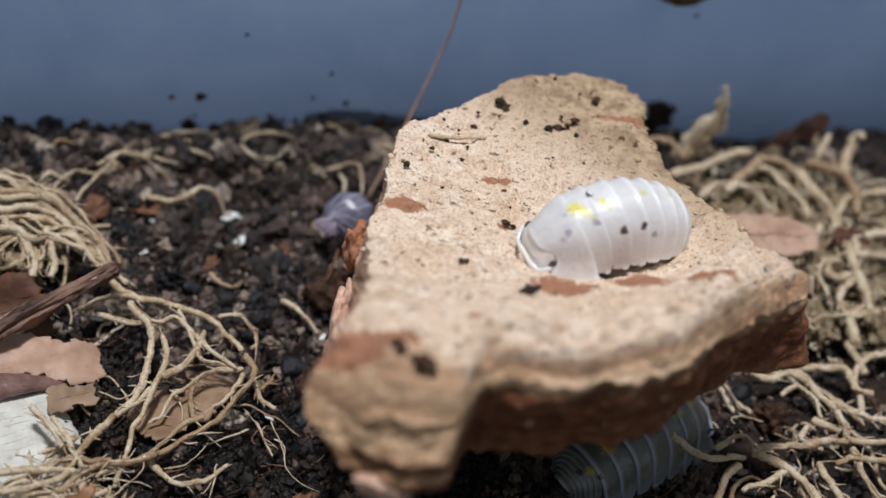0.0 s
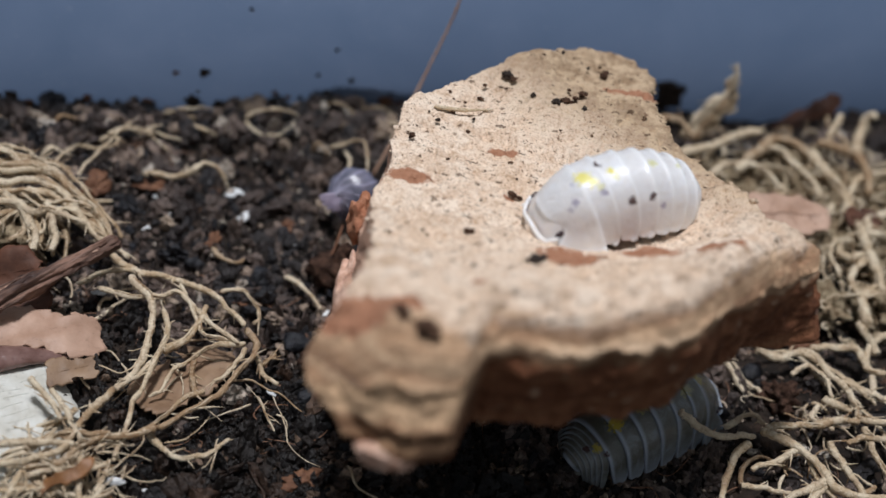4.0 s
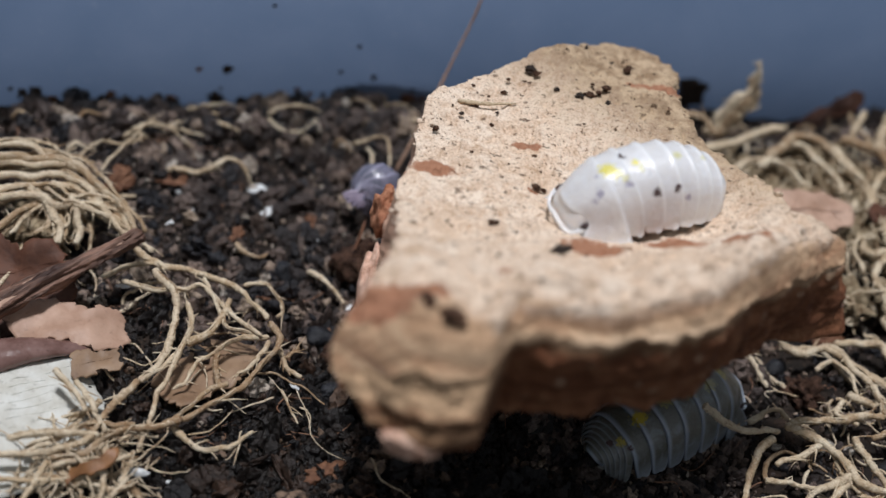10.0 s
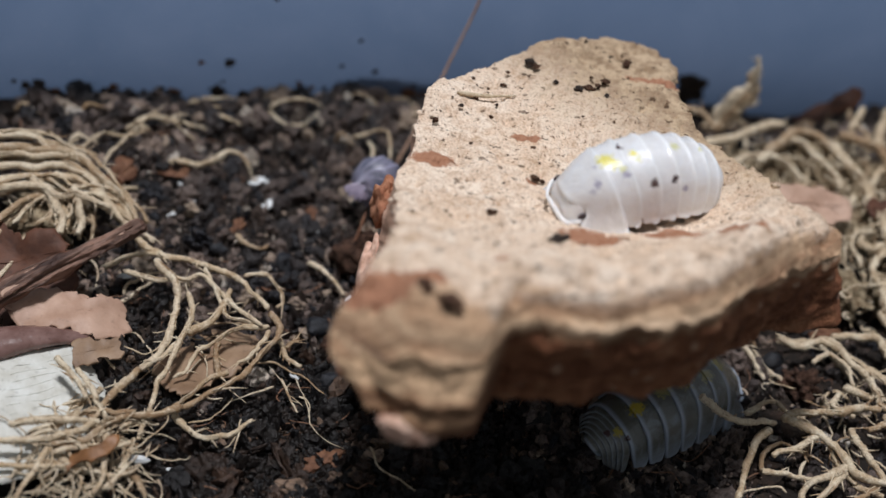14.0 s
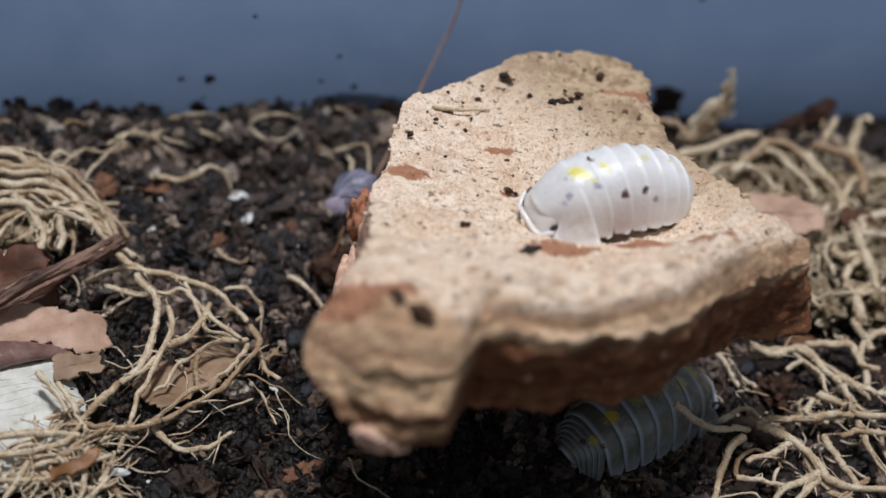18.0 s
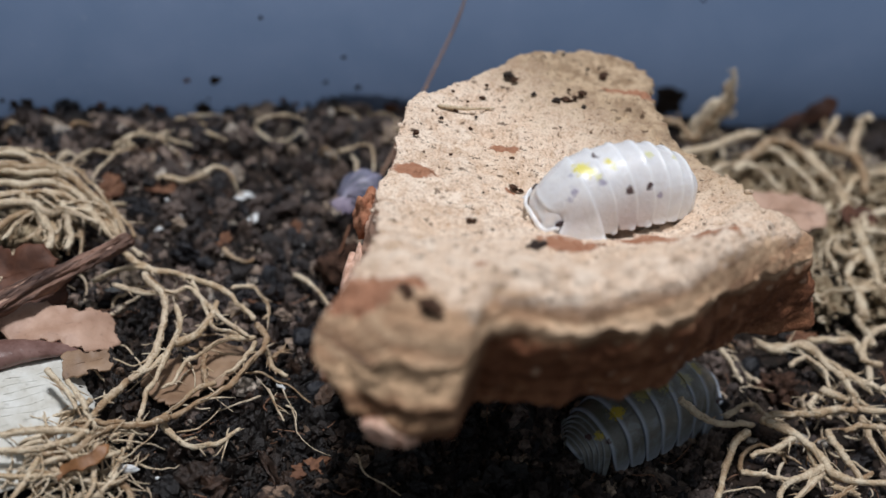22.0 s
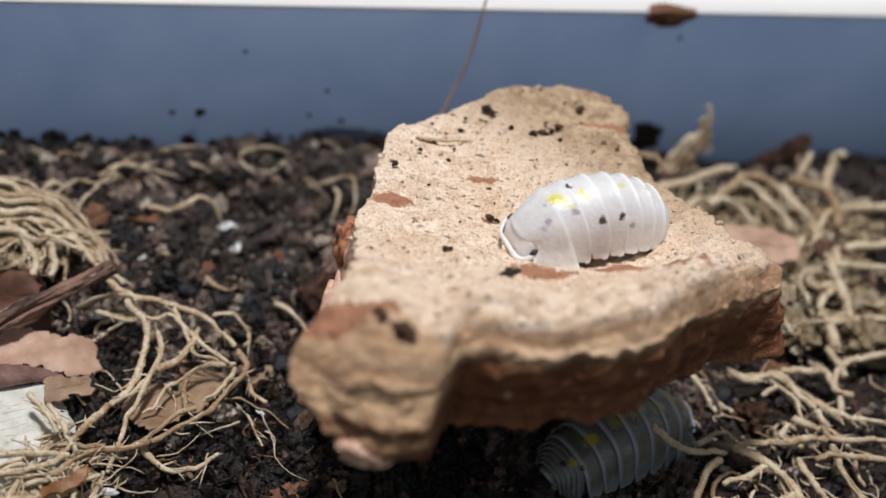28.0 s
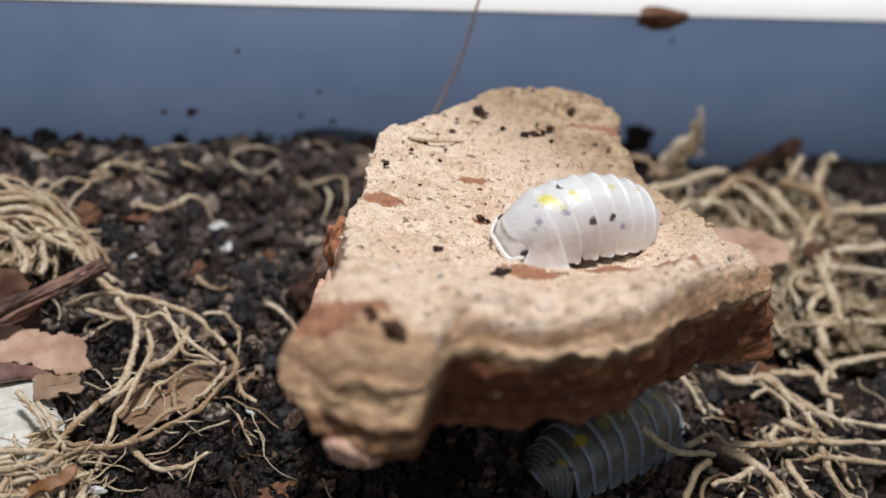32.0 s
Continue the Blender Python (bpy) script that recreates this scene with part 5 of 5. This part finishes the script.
    # short pale ends scattered along the far wall
    for k in range(20):
        u, w = rnd.uniform(-52, -6), rnd.uniform(-9, -1.6)
        at = np.array([CA * u - SA * w, SA * u + CA * w + 117, 0])
        a = rnd.uniform(-0.6, 0.9)
        n = rnd.uniform(0.8, 2.6)
        bow = rnd.uniform(0.2, 1.4)
        line = spline([(-n * math.cos(a), -0.5 * n * math.sin(a), 0), (-0.3 * n, 0.2, bow), (0.4 * n, 0.1, 0.8 * bow), (n * math.cos(a), 0.5 * n * math.sin(a), 0)], 22)
        at[2] = soil_height(at[:1], at[1:2])[0] + 0.7
        solo("root", tube(line + 0.25 * np.stack([vnoise(line + 9 * j + 40 * k, 1.1, k + j) for j in range(3)], 1), rnd.uniform(0.14, 0.30), 0.08, 7, 0.3, k), ROOT, at, "short pale root end on the soil by the wall", "root", "loose roots")
    # hair-fine roots all over the soil
    hairs = []
    for k in range(170):
        x, y = rnd.uniform(-50, 45), rnd.uniform(52, 112)
        line = wander((x, y, 0.3), rnd.uniform(0, 6.28), rnd.uniform(2, 8), 7, 0.7, 0.0, True, 9000 + k)
        line[:, 2] = soil_height(line[:, 0], line[:, 1]) + 0.25 + 0.5 * np.abs(np.sin(np.arange(7) + k))
        if -SA * line[:, 0].min() + CA * (line[:, 1].max() - 117) < -1:
            hairs.append(tube(spline(line, 18), rnd.uniform(0.04, 0.09), 0.03, 5, 0.2, k))
    solo("root_hairs", joined(hairs), HAIR, (0, 0, 0), "hair-fine brown roots strewn over the soil", "roots", kind="stuff")


# ---- leaves, twigs and bits ----
def sheet(outline, mat_seed, n=18, thick=0.22, curl=0.0, rough=0.5):
    """A leaf fragment: a thin sheet inside an outline (round its origin), with torn edge, waves and thickness."""
    o = spline(list(outline) + [outline[0]], 10 * n + 1)[:-1]
    torn = 0.55 * rough * np.stack([vnoise(np.c_[o, 0 * o[:, 0]] + 7 * j, 0.8, mat_seed + j) for j in range(2)], 1)
    torn = torn + 0.30 * rough * np.stack([vnoise(np.c_[o, 0 * o[:, 0]] + 7 * j, 0.3, mat_seed + 5 + j) for j in range(2)], 1)
    rings = []
    for s in np.linspace(0, 1, n):
        p = o * s + torn * s ** 6
        q = np.c_[p, np.zeros(len(p))]
        z = 0.9 * rough * fbm(q + mat_seed * 13.0, 5.0, 3, mat_seed) + curl * (p[:, 0] ** 2 + 0.4 * p[:, 1] ** 2)
        rings.append(np.c_[p, z])
    top = np.vstack(rings)
    low = top - (0, 0, thick)
    m = len(o)
    k = len(top)
    faces = grid_faces(n, m, True)
    side = [[k - m + i, k - m + (i + 1) % m, 2 * k - m + (i + 1) % m, 2 * k - m + i] for i in range(m)]
    return np.vstack([top, low]), faces.tolist() + (faces[:, ::-1] + k).tolist() + side


def leaf(outline, seed, mat, at, label, turn, rough=0.6, curl=0.0, ribs=4, veins=0):
    ob = thing("leaf_fragment", at, label, "leaf", "leaf litter", turn=turn)
    v, f = sheet(outline, seed, rough=rough, curl=curl)
    part("blade", (v, f), mat, ob)
    # midrib and side ribs follow the blade
    far = max(p[0] for p in outline)
    near = min(p[0] for p in outline)
    k = len(v) // 2

    def on_blade(x, y):
        d = (v[:k, 0] - x) ** 2 + (v[:k, 1] - y) ** 2
        return v[np.argmin(d), 2] + 0.03
    x = np.linspace(near * 0.85, far * 0.85, 24)
    if ribs:
        part("midrib", tube(np.stack([x, 0.15 * np.sin(x), [on_blade(a, 0.15 * math.sin(a)) for a in x]], 1), 0.17, 0.10, 6, 0.1), mat, ob)
    # fine parallel veins
    wide = max(abs(p[1]) for p in outline)
    for j in range(veins):
        y = wide * (1.3 * (j + 0.5) / veins - 0.65)
        line = np.stack([x, y + 0.1 * np.sin(x + j), [on_blade(a, y) - 0.01 for a in x]], 1)
        part("vein", tube(line * (0.85, 1, 1) - (0, 0, 0.03), 0.045, 0.03, 5, 0.1), mat, ob)
    for j in range(ribs):
        x0 = near * 0.6 + (far - near) * 0.25 * j * 0.8
        for side in (-1, 1):
            reach = 0.55 * max(abs(p[1]) for p in outline)
            y = np.linspace(0, reach, 12)
            line = np.stack([x0 + 0.6 * y, side * y, [on_blade(x0 + 0.6 * b, side * b) for b in y]], 1)
            part("side_rib", tube(line, 0.10, 0.05, 5, 0.1), mat, ob)
    return ob


def strewn(name, shape, mat, spots, label, category, group):
    """Small alike things at (x, y, lift, size, turn) on the soil."""
    for k, (x, y, lift, size, turn) in enumerate(spots):
        w, f = shape(k)
        z = soil_height(np.array([x]), np.array([y]))[0] + lift
        solo(name, (w * size, f), mat, (x, y, z), label, category, group, turn=(rnd.uniform(-15, 15), rnd.uniform(-15, 15), turn))


def shard(k):
    r = random.Random(60 + k)
    edge = [((1.0 + 0.2 * r.random()) * math.cos(a) * r.uniform(0.6, 1.1), 0.42 * math.sin(a) * r.uniform(0.5, 1.2)) for a in np.linspace(0, 5.6, 9)]
    return sheet(edge, 60 + k, 8, 0.2, r.uniform(-0.2, 0.2), 0.5)


LEAF_AT = (33.6, 101.2, 5.2)


def build_litter():
    leaf([(-8, -5), (-3, -7), (3, -6), (5.2, -1.5), (4.4, 0.6), (2.2, 2.4), (0.4, 2.0), (-1.6, 3.8), (-8, 4.4)], 1, LEAF, (-39.5, 74.5, 3.0), "curled dark brown leaf fragment under the twig", (16, -12, 20), rough=1.0, curl=0.0, ribs=0, veins=1)
    leaf([(-6, -2.2), (-2, -1.6), (0, -2.8), (2.6, -2.2), (3.8, 0.2), (2.6, 1.7), (0.4, 1.2), (-1, 2.6), (-6, 2.4)], 2, PINK_LEAF, (-31.8, 70.2, 2.2), "torn pinkish brown leaf fragment", (8, 6, 25), rough=1.0, ribs=0, veins=1)
    leaf([(-8, -6), (0, -6.4), (4.0, -3.6), (4.8, 1.8), (3.2, 5.0), (-2, 5.2), (-8, 3)], 3, PALE_LEAF, (-31.6, 60.6, 1.8), "bleached white leaf fragment with fine ribs", (10, 10, 40), rough=0.5, curl=-0.012, ribs=0, veins=11)
    leaf([(-5, -2), (2, -3), (5, -1), (4, 2.4), (-2, 3), (-5, 1.6)], 4, TAN_LEAF, (-20.4, 69.3, 0.5), "tan leaf fragment lying under the roots", (-6, 5, 60), rough=0.9, ribs=0, veins=1)
    leaf([(-6, -2), (1, -2.4), (5, -1.6), (5, 1.4), (0, 2.4), (-6, 1.8)], 5, PINK_LEAF, LEAF_AT, "tan leaf fragment among the roots", (14, 4, 15), rough=0.6)
    leaf([(-4.2, -0.7), (0, -0.9), (2.6, -1.3), (4.0, -0.2), (2.6, 1.1), (-1, 0.7), (-4.2, 0.5)], 6, DARK_LEAF, (39.0, 123.0, 3.0), "dark brown leaf fragment standing at the wall", (60, -28, 25), rough=0.7)
    leaf([(-2, -0.9), (1.4, -1.1), (2.0, 0), (0.8, 1.0), (-2, 0.8)], 7, LEAF, (43.0, 104.0, 4.4), "reddish leaf fragment in the root heap", (20, 10, 15), rough=0.7)
    leaf([(-2.2, -0.4), (0.4, -0.6), (2.0, -0.2), (1.6, 0.3), (-0.6, 0.5), (-2.0, 0.3)], 8, ORANGE_LEAF, (-26.0, 55.4, 2.8), "orange brown leaf scrap among the matted roots", (20, -12, 35), rough=1.0, ribs=0)
    leaf([(-2.6, -1.0), (0.2, -1.2), (1.9, -0.9), (1.7, 0.6), (0.5, 1.1), (-2.2, 0.9)], 9, TAN_LEAF, (-29.2, 66.2, 2.4), "thin tan leaf scrap over the white leaf", (10, -8, 25), rough=0.9, ribs=0, veins=1)
    w, f = lump(3, 171, 0.12, (1.0, 0.36, 0.32))
    solo("seed", (w, f), WHITE_BIT, (-22.8, 57.0, 0.9), "small cream seed lying among the roots", "seed", turn=(0, 6, 12))
    # rolled leaf
    line = spline([(-43, 61.0, 2.4), (-38, 64.0, 2.8), (-34.4, 66.2, 2.6), (-30.4, 68.2, 1.6)], 40)
    solo("rolled_leaf", tube(line - np.array([-36, 65.5, 0]), 2.7, 0.5, 26, 0.05, 8, 0.62), ROLL, (-36, 65.5, 0), "rolled mauve brown leaf with a satin sheen", "leaf", "leaf litter")
    # twig: fibrous, ridged along its length, split at the tip
    n, m = 150, 34
    along = np.linspace(0, 21.6, n)
    ang = np.linspace(0, 2 * np.pi, m, endpoint=False)
    A, B = np.meshgrid(along, ang, indexing="ij")
    q = np.stack([A.ravel() * 0.10, 1.3 * np.cos(B).ravel(), 1.3 * np.sin(B).ravel()], 1)
    rad = (0.92 - 0.010 * A.ravel()) * (1 + 0.55 * fbm(q, 0.42, 3, 12) + 0.16 * fbm(np.stack([A.ravel(), np.cos(B).ravel(), np.sin(B).ravel()], 1), 0.8, 3, 14)) * np.minimum(1, 0.5 + 0.5 * np.minimum(A.ravel(), 21.6 - A.ravel()) / 0.4)
    v = np.stack([A.ravel(), rad * np.cos(B).ravel() + 0.5 * np.sin(A.ravel() / 6), rad * np.sin(B).ravel() + 0.4 * np.sin(A.ravel() / 4.4)], 1)
    f = grid_faces(n, m, True).tolist() + [list(range(m))[::-1], list(range((n - 1) * m, n * m))]
    twig = solo("twig", (v, f), TWIG, (-43, 62.5, 2.4), "short dark brown twig with flaking bark", "twig", turn=(0, -11.7, 49.4))
    for k in range(12):
        a, b, n = 8.0 + 13.0 * rnd.random(), rnd.uniform(0.6, 2.9), rnd.uniform(0.5, 1.3)
        w, g = sheet([(-n, -0.16), (0, -0.30), (n, -0.1), (0.8 * n, 0.2), (-0.7 * n, 0.24)], 300 + k, 6, 0.12, 0.05, 0.5)
        q = np.array(Euler((b - 1.5708, 0, rnd.uniform(-0.12, 0.12))).to_matrix())
        rr = 0.92 * (0.92 - 0.010 * a)
        part("bark_flake", (w @ q.T + (a, rr * math.cos(b) + 0.5 * math.sin(a / 6), rr * math.sin(b) + 0.4 * math.sin(a / 4.4)), g), TWIG if k % 4 else PINK_LEAF, twig, "pale loose flake of twig bark")
    line = spline([(-11.4, 84.4, 0.6), (-10.6, 86.6, 1.8), (-10.2, 89.0, 3.4)], 16)
    solo("stick", tube(line - np.array([-10.8, 86, 0]), 0.22, 0.16, 7, 0.15), CHIP, (-10.8, 86, 0), "thin orange brown stick leaning by the bark", "stick")
    # white flakes, charcoal and chips on the soil
    strewn("white_flake", shard, WHITE_BIT, [(-20.7, 92.2, 0.8, 1.4, 60), (-22.0, 95.8, 0.8, 1.1, -20), (-30.6, 93.0, 0.7, 1.1, -50), (-9.9, 81.1, 0.8, 0.65, 80),
           (-14.9, 88.6, 0.7, 0.45, 10), (-29.5, 87.6, 0.6, 0.5, 30), (-27.8, 90.5, 0.6, 0.7, 70), (-23.0, 95.2, 0.9, 0.7, 20), (-13.0, 70.9, 0.7, 0.6, -40), (-20.0, 58.0, 0.6, 0.8, 25), (-30.4, 76.6, 1.8, 0.8, 10)],
           "small white flake on the dark soil", "flake", "white flakes")
    strewn("charcoal_lump", lambda k: lump(3, 80 + k, 0.36, (1, 0.8, 0.75), 0.9), CHAR, [(-11.9, 76.2, 0.8, 1.25, 20), (-17.3, 84.3, 0.5, 1.1, 70), (-24.2, 84.8, 0.5, 1.0, 10), (31.4, 83.6, 0.4, 1.1, 40), (-18.5, 97.0, 0.5, 0.9, 0), (-9.5, 70.5, 0.4, 1.0, 60)],
           "black charcoal lump on the soil", "charcoal", "charcoal lumps")
    strewn("bark_chip", lambda k: lump(4, 90 + k, 0.7, (1, 0.6, 0.35), 0.5), CHIP, [(-8.3, 61.6, 0.5, 1.3, 40), (-30.8, 93.6, 0.8, 1.4, 10), (-36.1, 91.0, 1.2, 1.6, 70), (-26.0, 82.0, 0.5, 0.8, 30), (-16.0, 92.0, 0.6, 0.8, 120), (36.7, 88.2, 1.0, 1.4, 20),
           (-22.6, 87.4, 0.6, 0.9, 80), (-14.5, 80.0, 0.6, 0.9, 160), (-17.8, 80.6, 0.6, 0.7, 20)], "small reddish brown bark chip on the soil", "chip", "bark chips")
    strewn("soil_clod", lambda k: lump(4, 30 + k, 0.6, (1, 0.9, 0.85), 0.4), CLOD, [(-10.0, 86.4, 1.6, 2.3, 0), (-9.4, 74.0, 0.7, 1.6, 60), (33.6, 79.6, 0.8, 1.6, 0)], "crumbly dark brown clod of soil", "soil", "soil clods")
    # crumbs on the bark
    for k, (x, y, r) in enumerate(BARK_SPECKS):
        z = bark_top(np.array([x]), np.array([y]))[0] + 0.10
        w, f = lump(3, 100 + k, 0.75, (1, 0.75, 0.55), 0.6)
        solo("dirt_crumb", (w * r * 1.1, f), CRUMB_BROWN if k % 4 else DIRT, (x, y, z), "dark crumb of dirt on the bark", "dirt", "crumbs on the bark", turn=(0, 0, 37 * k))
    straw = spline([(-3.2, 88.6, 0), (-0.6, 88.9, 0), (2.0, 89.8, 0)], 16)
    straw[:, 2] = bark_top(straw[:, 0], straw[:, 1]) + 0.25
    solo("straw", tube(straw - np.array([-0.6, 89.0, 0]), 0.24, 0.10, 7, 0.2), ROOT, (-0.6, 89.0, 0), "short pale straw lying on the bark", "straw")
    # dirt on the wall, in the bin's axes
    for k, (u, z, r) in enumerate(WALL_SPECKS):
        w, f = lump(3, 230 + k, 0.6, (1, 0.35, 0.9), 0.6)
        x, y = CA * u + SA * 0.15, SA * u - CA * 0.15 + 117
        solo("dirt_speck", (w * r, f), DIRT if k % 4 != 1 else CHIP, (x, y, z), "speck of dirt stuck to the bin wall", "dirt", "specks on the wall", turn=(0, 0, BIN_TURN))
    w, f = lump(3, 150, 0.45, (2.5, 0.8, 1.0), 0.6)
    solo("bark_crumb", (w * 1.25, f), CHIP, (21.4, 122.4, 18.9), "brown crumb of bark stuck on the rim", "bark", turn=(0, 0, BIN_TURN))
    line = spline([(-9.0, 100.6, 0.2), (-7.4, 103.8, 3.9), (-5.2, 108.4, 10.0), (-3.3, 111.0, 16.6), (-2.6, 112.4, 24.0), (-1.6, 113.0, 32.0)], 60)
    return solo("fibre", tube(line - np.array([-9, 100.6, 0]), 0.17, 0.12, 6, 0.1), FIBRE, (-9.0, 100.6, 0), "long thin rusty fibre leaning against the wall", "fibre")


BARK_SPECKS = [(2.8, 95.6, 0.42), (3.4, 95.2, 0.3), (11.9, 99.8, 0.42), (12.2, 100.4, 0.25), (7.6, 93.0, 0.32), (8.4, 93.4, 0.42), (9.9, 94.8, 0.36), (9.3, 94.0, 0.25), (5.4, 93.3, 0.25), (-1.6, 88.8, 0.34), (0.7, 91.3, 0.22),
               (-4.5, 84.3, 0.3), (10.2, 92.6, 0.25), (4.9, 78.9, 0.30), (5.4, 78.6, 0.2), (1.8, 71.3, 0.32), (6.9, 67.0, 0.62), (5.0, 81.0, 0.16), (-1.7, 55.5, 0.55), (0.1, 54.6, 0.65), (-2.6, 87.0, 0.2), (0.2, 86.2, 0.18),
               (-3.0, 94.0, 0.25), (-0.8, 96.0, 0.22), (5.5, 99.4, 0.2), (-5.2, 88.0, 0.3), (2.4, 77.0, 0.14), (-1.0, 82.0, 0.14)]
WALL_SPECKS = [(-30.6, 4.4, 0.54), (-33.7, 4.4, 0.32), (-50.9, 1.5, 0.65), (-52.2, 1.5, 0.43), (-43.9, 0.4, 0.72), (-25.7, 0.4, 0.58), (-18.3, 4.0, 0.25), (-14.5, 3.2, 0.29), (-28.9, 0.0, 0.58), (-10.3, 0.0, 0.94),
               (23.7, 0.8, 2.0), (-25.8, 12.6, 0.22), (-16.4, 7.4, 0.22), (-36.8, 0.3, 0.65), (-20.1, 0.9, 0.29), (-46.0, 0.2, 0.50), (-38.0, 0.8, 0.36), (-23.0, 1.6, 0.29), (-32.0, 0.5, 0.72), (24.6, 15.0, 0.25)]
WALL_SPECKS += [(rnd.uniform(-56, 2), 2.6 * rnd.random() ** 1.8, rnd.uniform(0.15, 0.5)) for _ in range(22)]
BARK_SPECKS += [(rnd.uniform(-4.5, 14.5), rnd.uniform(88, 102), rnd.uniform(0.08, 0.20)) for _ in range(24)]
BARK_SPECKS = [s for s in BARK_SPECKS if s[1] < 92.4 + 1.08 * (s[0] + 1.9) and s[0] < 15.2 and s[0] > -5.6]
FIBRE = mat_plain("tan_fibre", (0.34, 0.20, 0.13), (0.50, 0.33, 0.23), 2.0, 0.5, 0.2, 0.05)
ROLL = mat_plain("rolled_leaf_skin", (0.14, 0.075, 0.062), (0.26, 0.16, 0.14), 2.4, 0.24, 0.4, 0.12, 0.6)
CHIP = mat_plain("red_brown_chip", (0.11, 0.045, 0.022), (0.22, 0.105, 0.055), 0.9, 0.65, 0.7, 0.2)

build_bin()
build_soil()
build_crumbs()
build_bark()
louse("woodlouse", (13.4, 78.2, 21.9), (0, -1, 29), "white woodlouse with yellow patches and dark flecks resting on bark", ((0.80, 0.775, 0.765), (0.90, 0.895, 0.90), (0.99, 0.995, 1.0)), WHITE_SPOTS, WHITE_BELLY, 1.0, False, 0.046, 14.9, 6.25, 4.6, 0.75)
louse("woodlouse", (20.2, 73.2, 0.8), (-6, 0, 223), "greyish woodlouse with yellow patches on the soil under bark", ((0.105, 0.108, 0.088), (0.165, 0.172, 0.16), (0.33, 0.375, 0.45)), GREY_SPOTS, BELLY, 0.97, True, 0.02, 17.6, 7.3, 4.9, 0.45, -0.1)
mauve = rolled_louse()
build_roots()
fibre = build_litter()


def motions():
    tilt = Vector(BALL_AXIS).to_track_quat("Z", "X").to_matrix().to_4x4()

    def ball(dx, dy, dz, swing):
        return pose((BALL_AT[0] + dx) * MM, (BALL_AT[1] + dy) * MM, (BALL_AT[2] + dz) * MM) @ tilt @ pose(0, 0, 0, 0, 0, BALL_ROLL + swing)

    # it settles, swings a little as it grips, then slips behind the bark
    walk(mauve, [(0.0, ball(0, 0, 0, 0)), (3.0, ball(0, 0, 0, -4)), (8.0, ball(0, 0, 0, 4)), (13.5, ball(0.1, 0, 0, 10)), (17.0, ball(0.2, 0.1, 0, 16)),
                 (22.0, ball(0.3, 0.1, 0, 20)), (23.5, ball(0.4, 0.1, -0.1, 22)), (23.6, ball(2.9, -0.1, -1.0, 40)), (28.0, ball(2.9, -0.1, -1.0, 41)), (32.0, ball(3.0, -0.1, -1.0, 42))])
    still = Matrix(fibre.matrix_basis)
    moved = Matrix.Translation((2.7 * MM, -2.4 * MM, 0.4 * MM)) @ still @ Matrix.Rotation(radians(1.3), 4, "Y")
    walk(fibre, [(0.0, still), (23.5, still), (23.6, moved), (32.0, moved)])


motions()
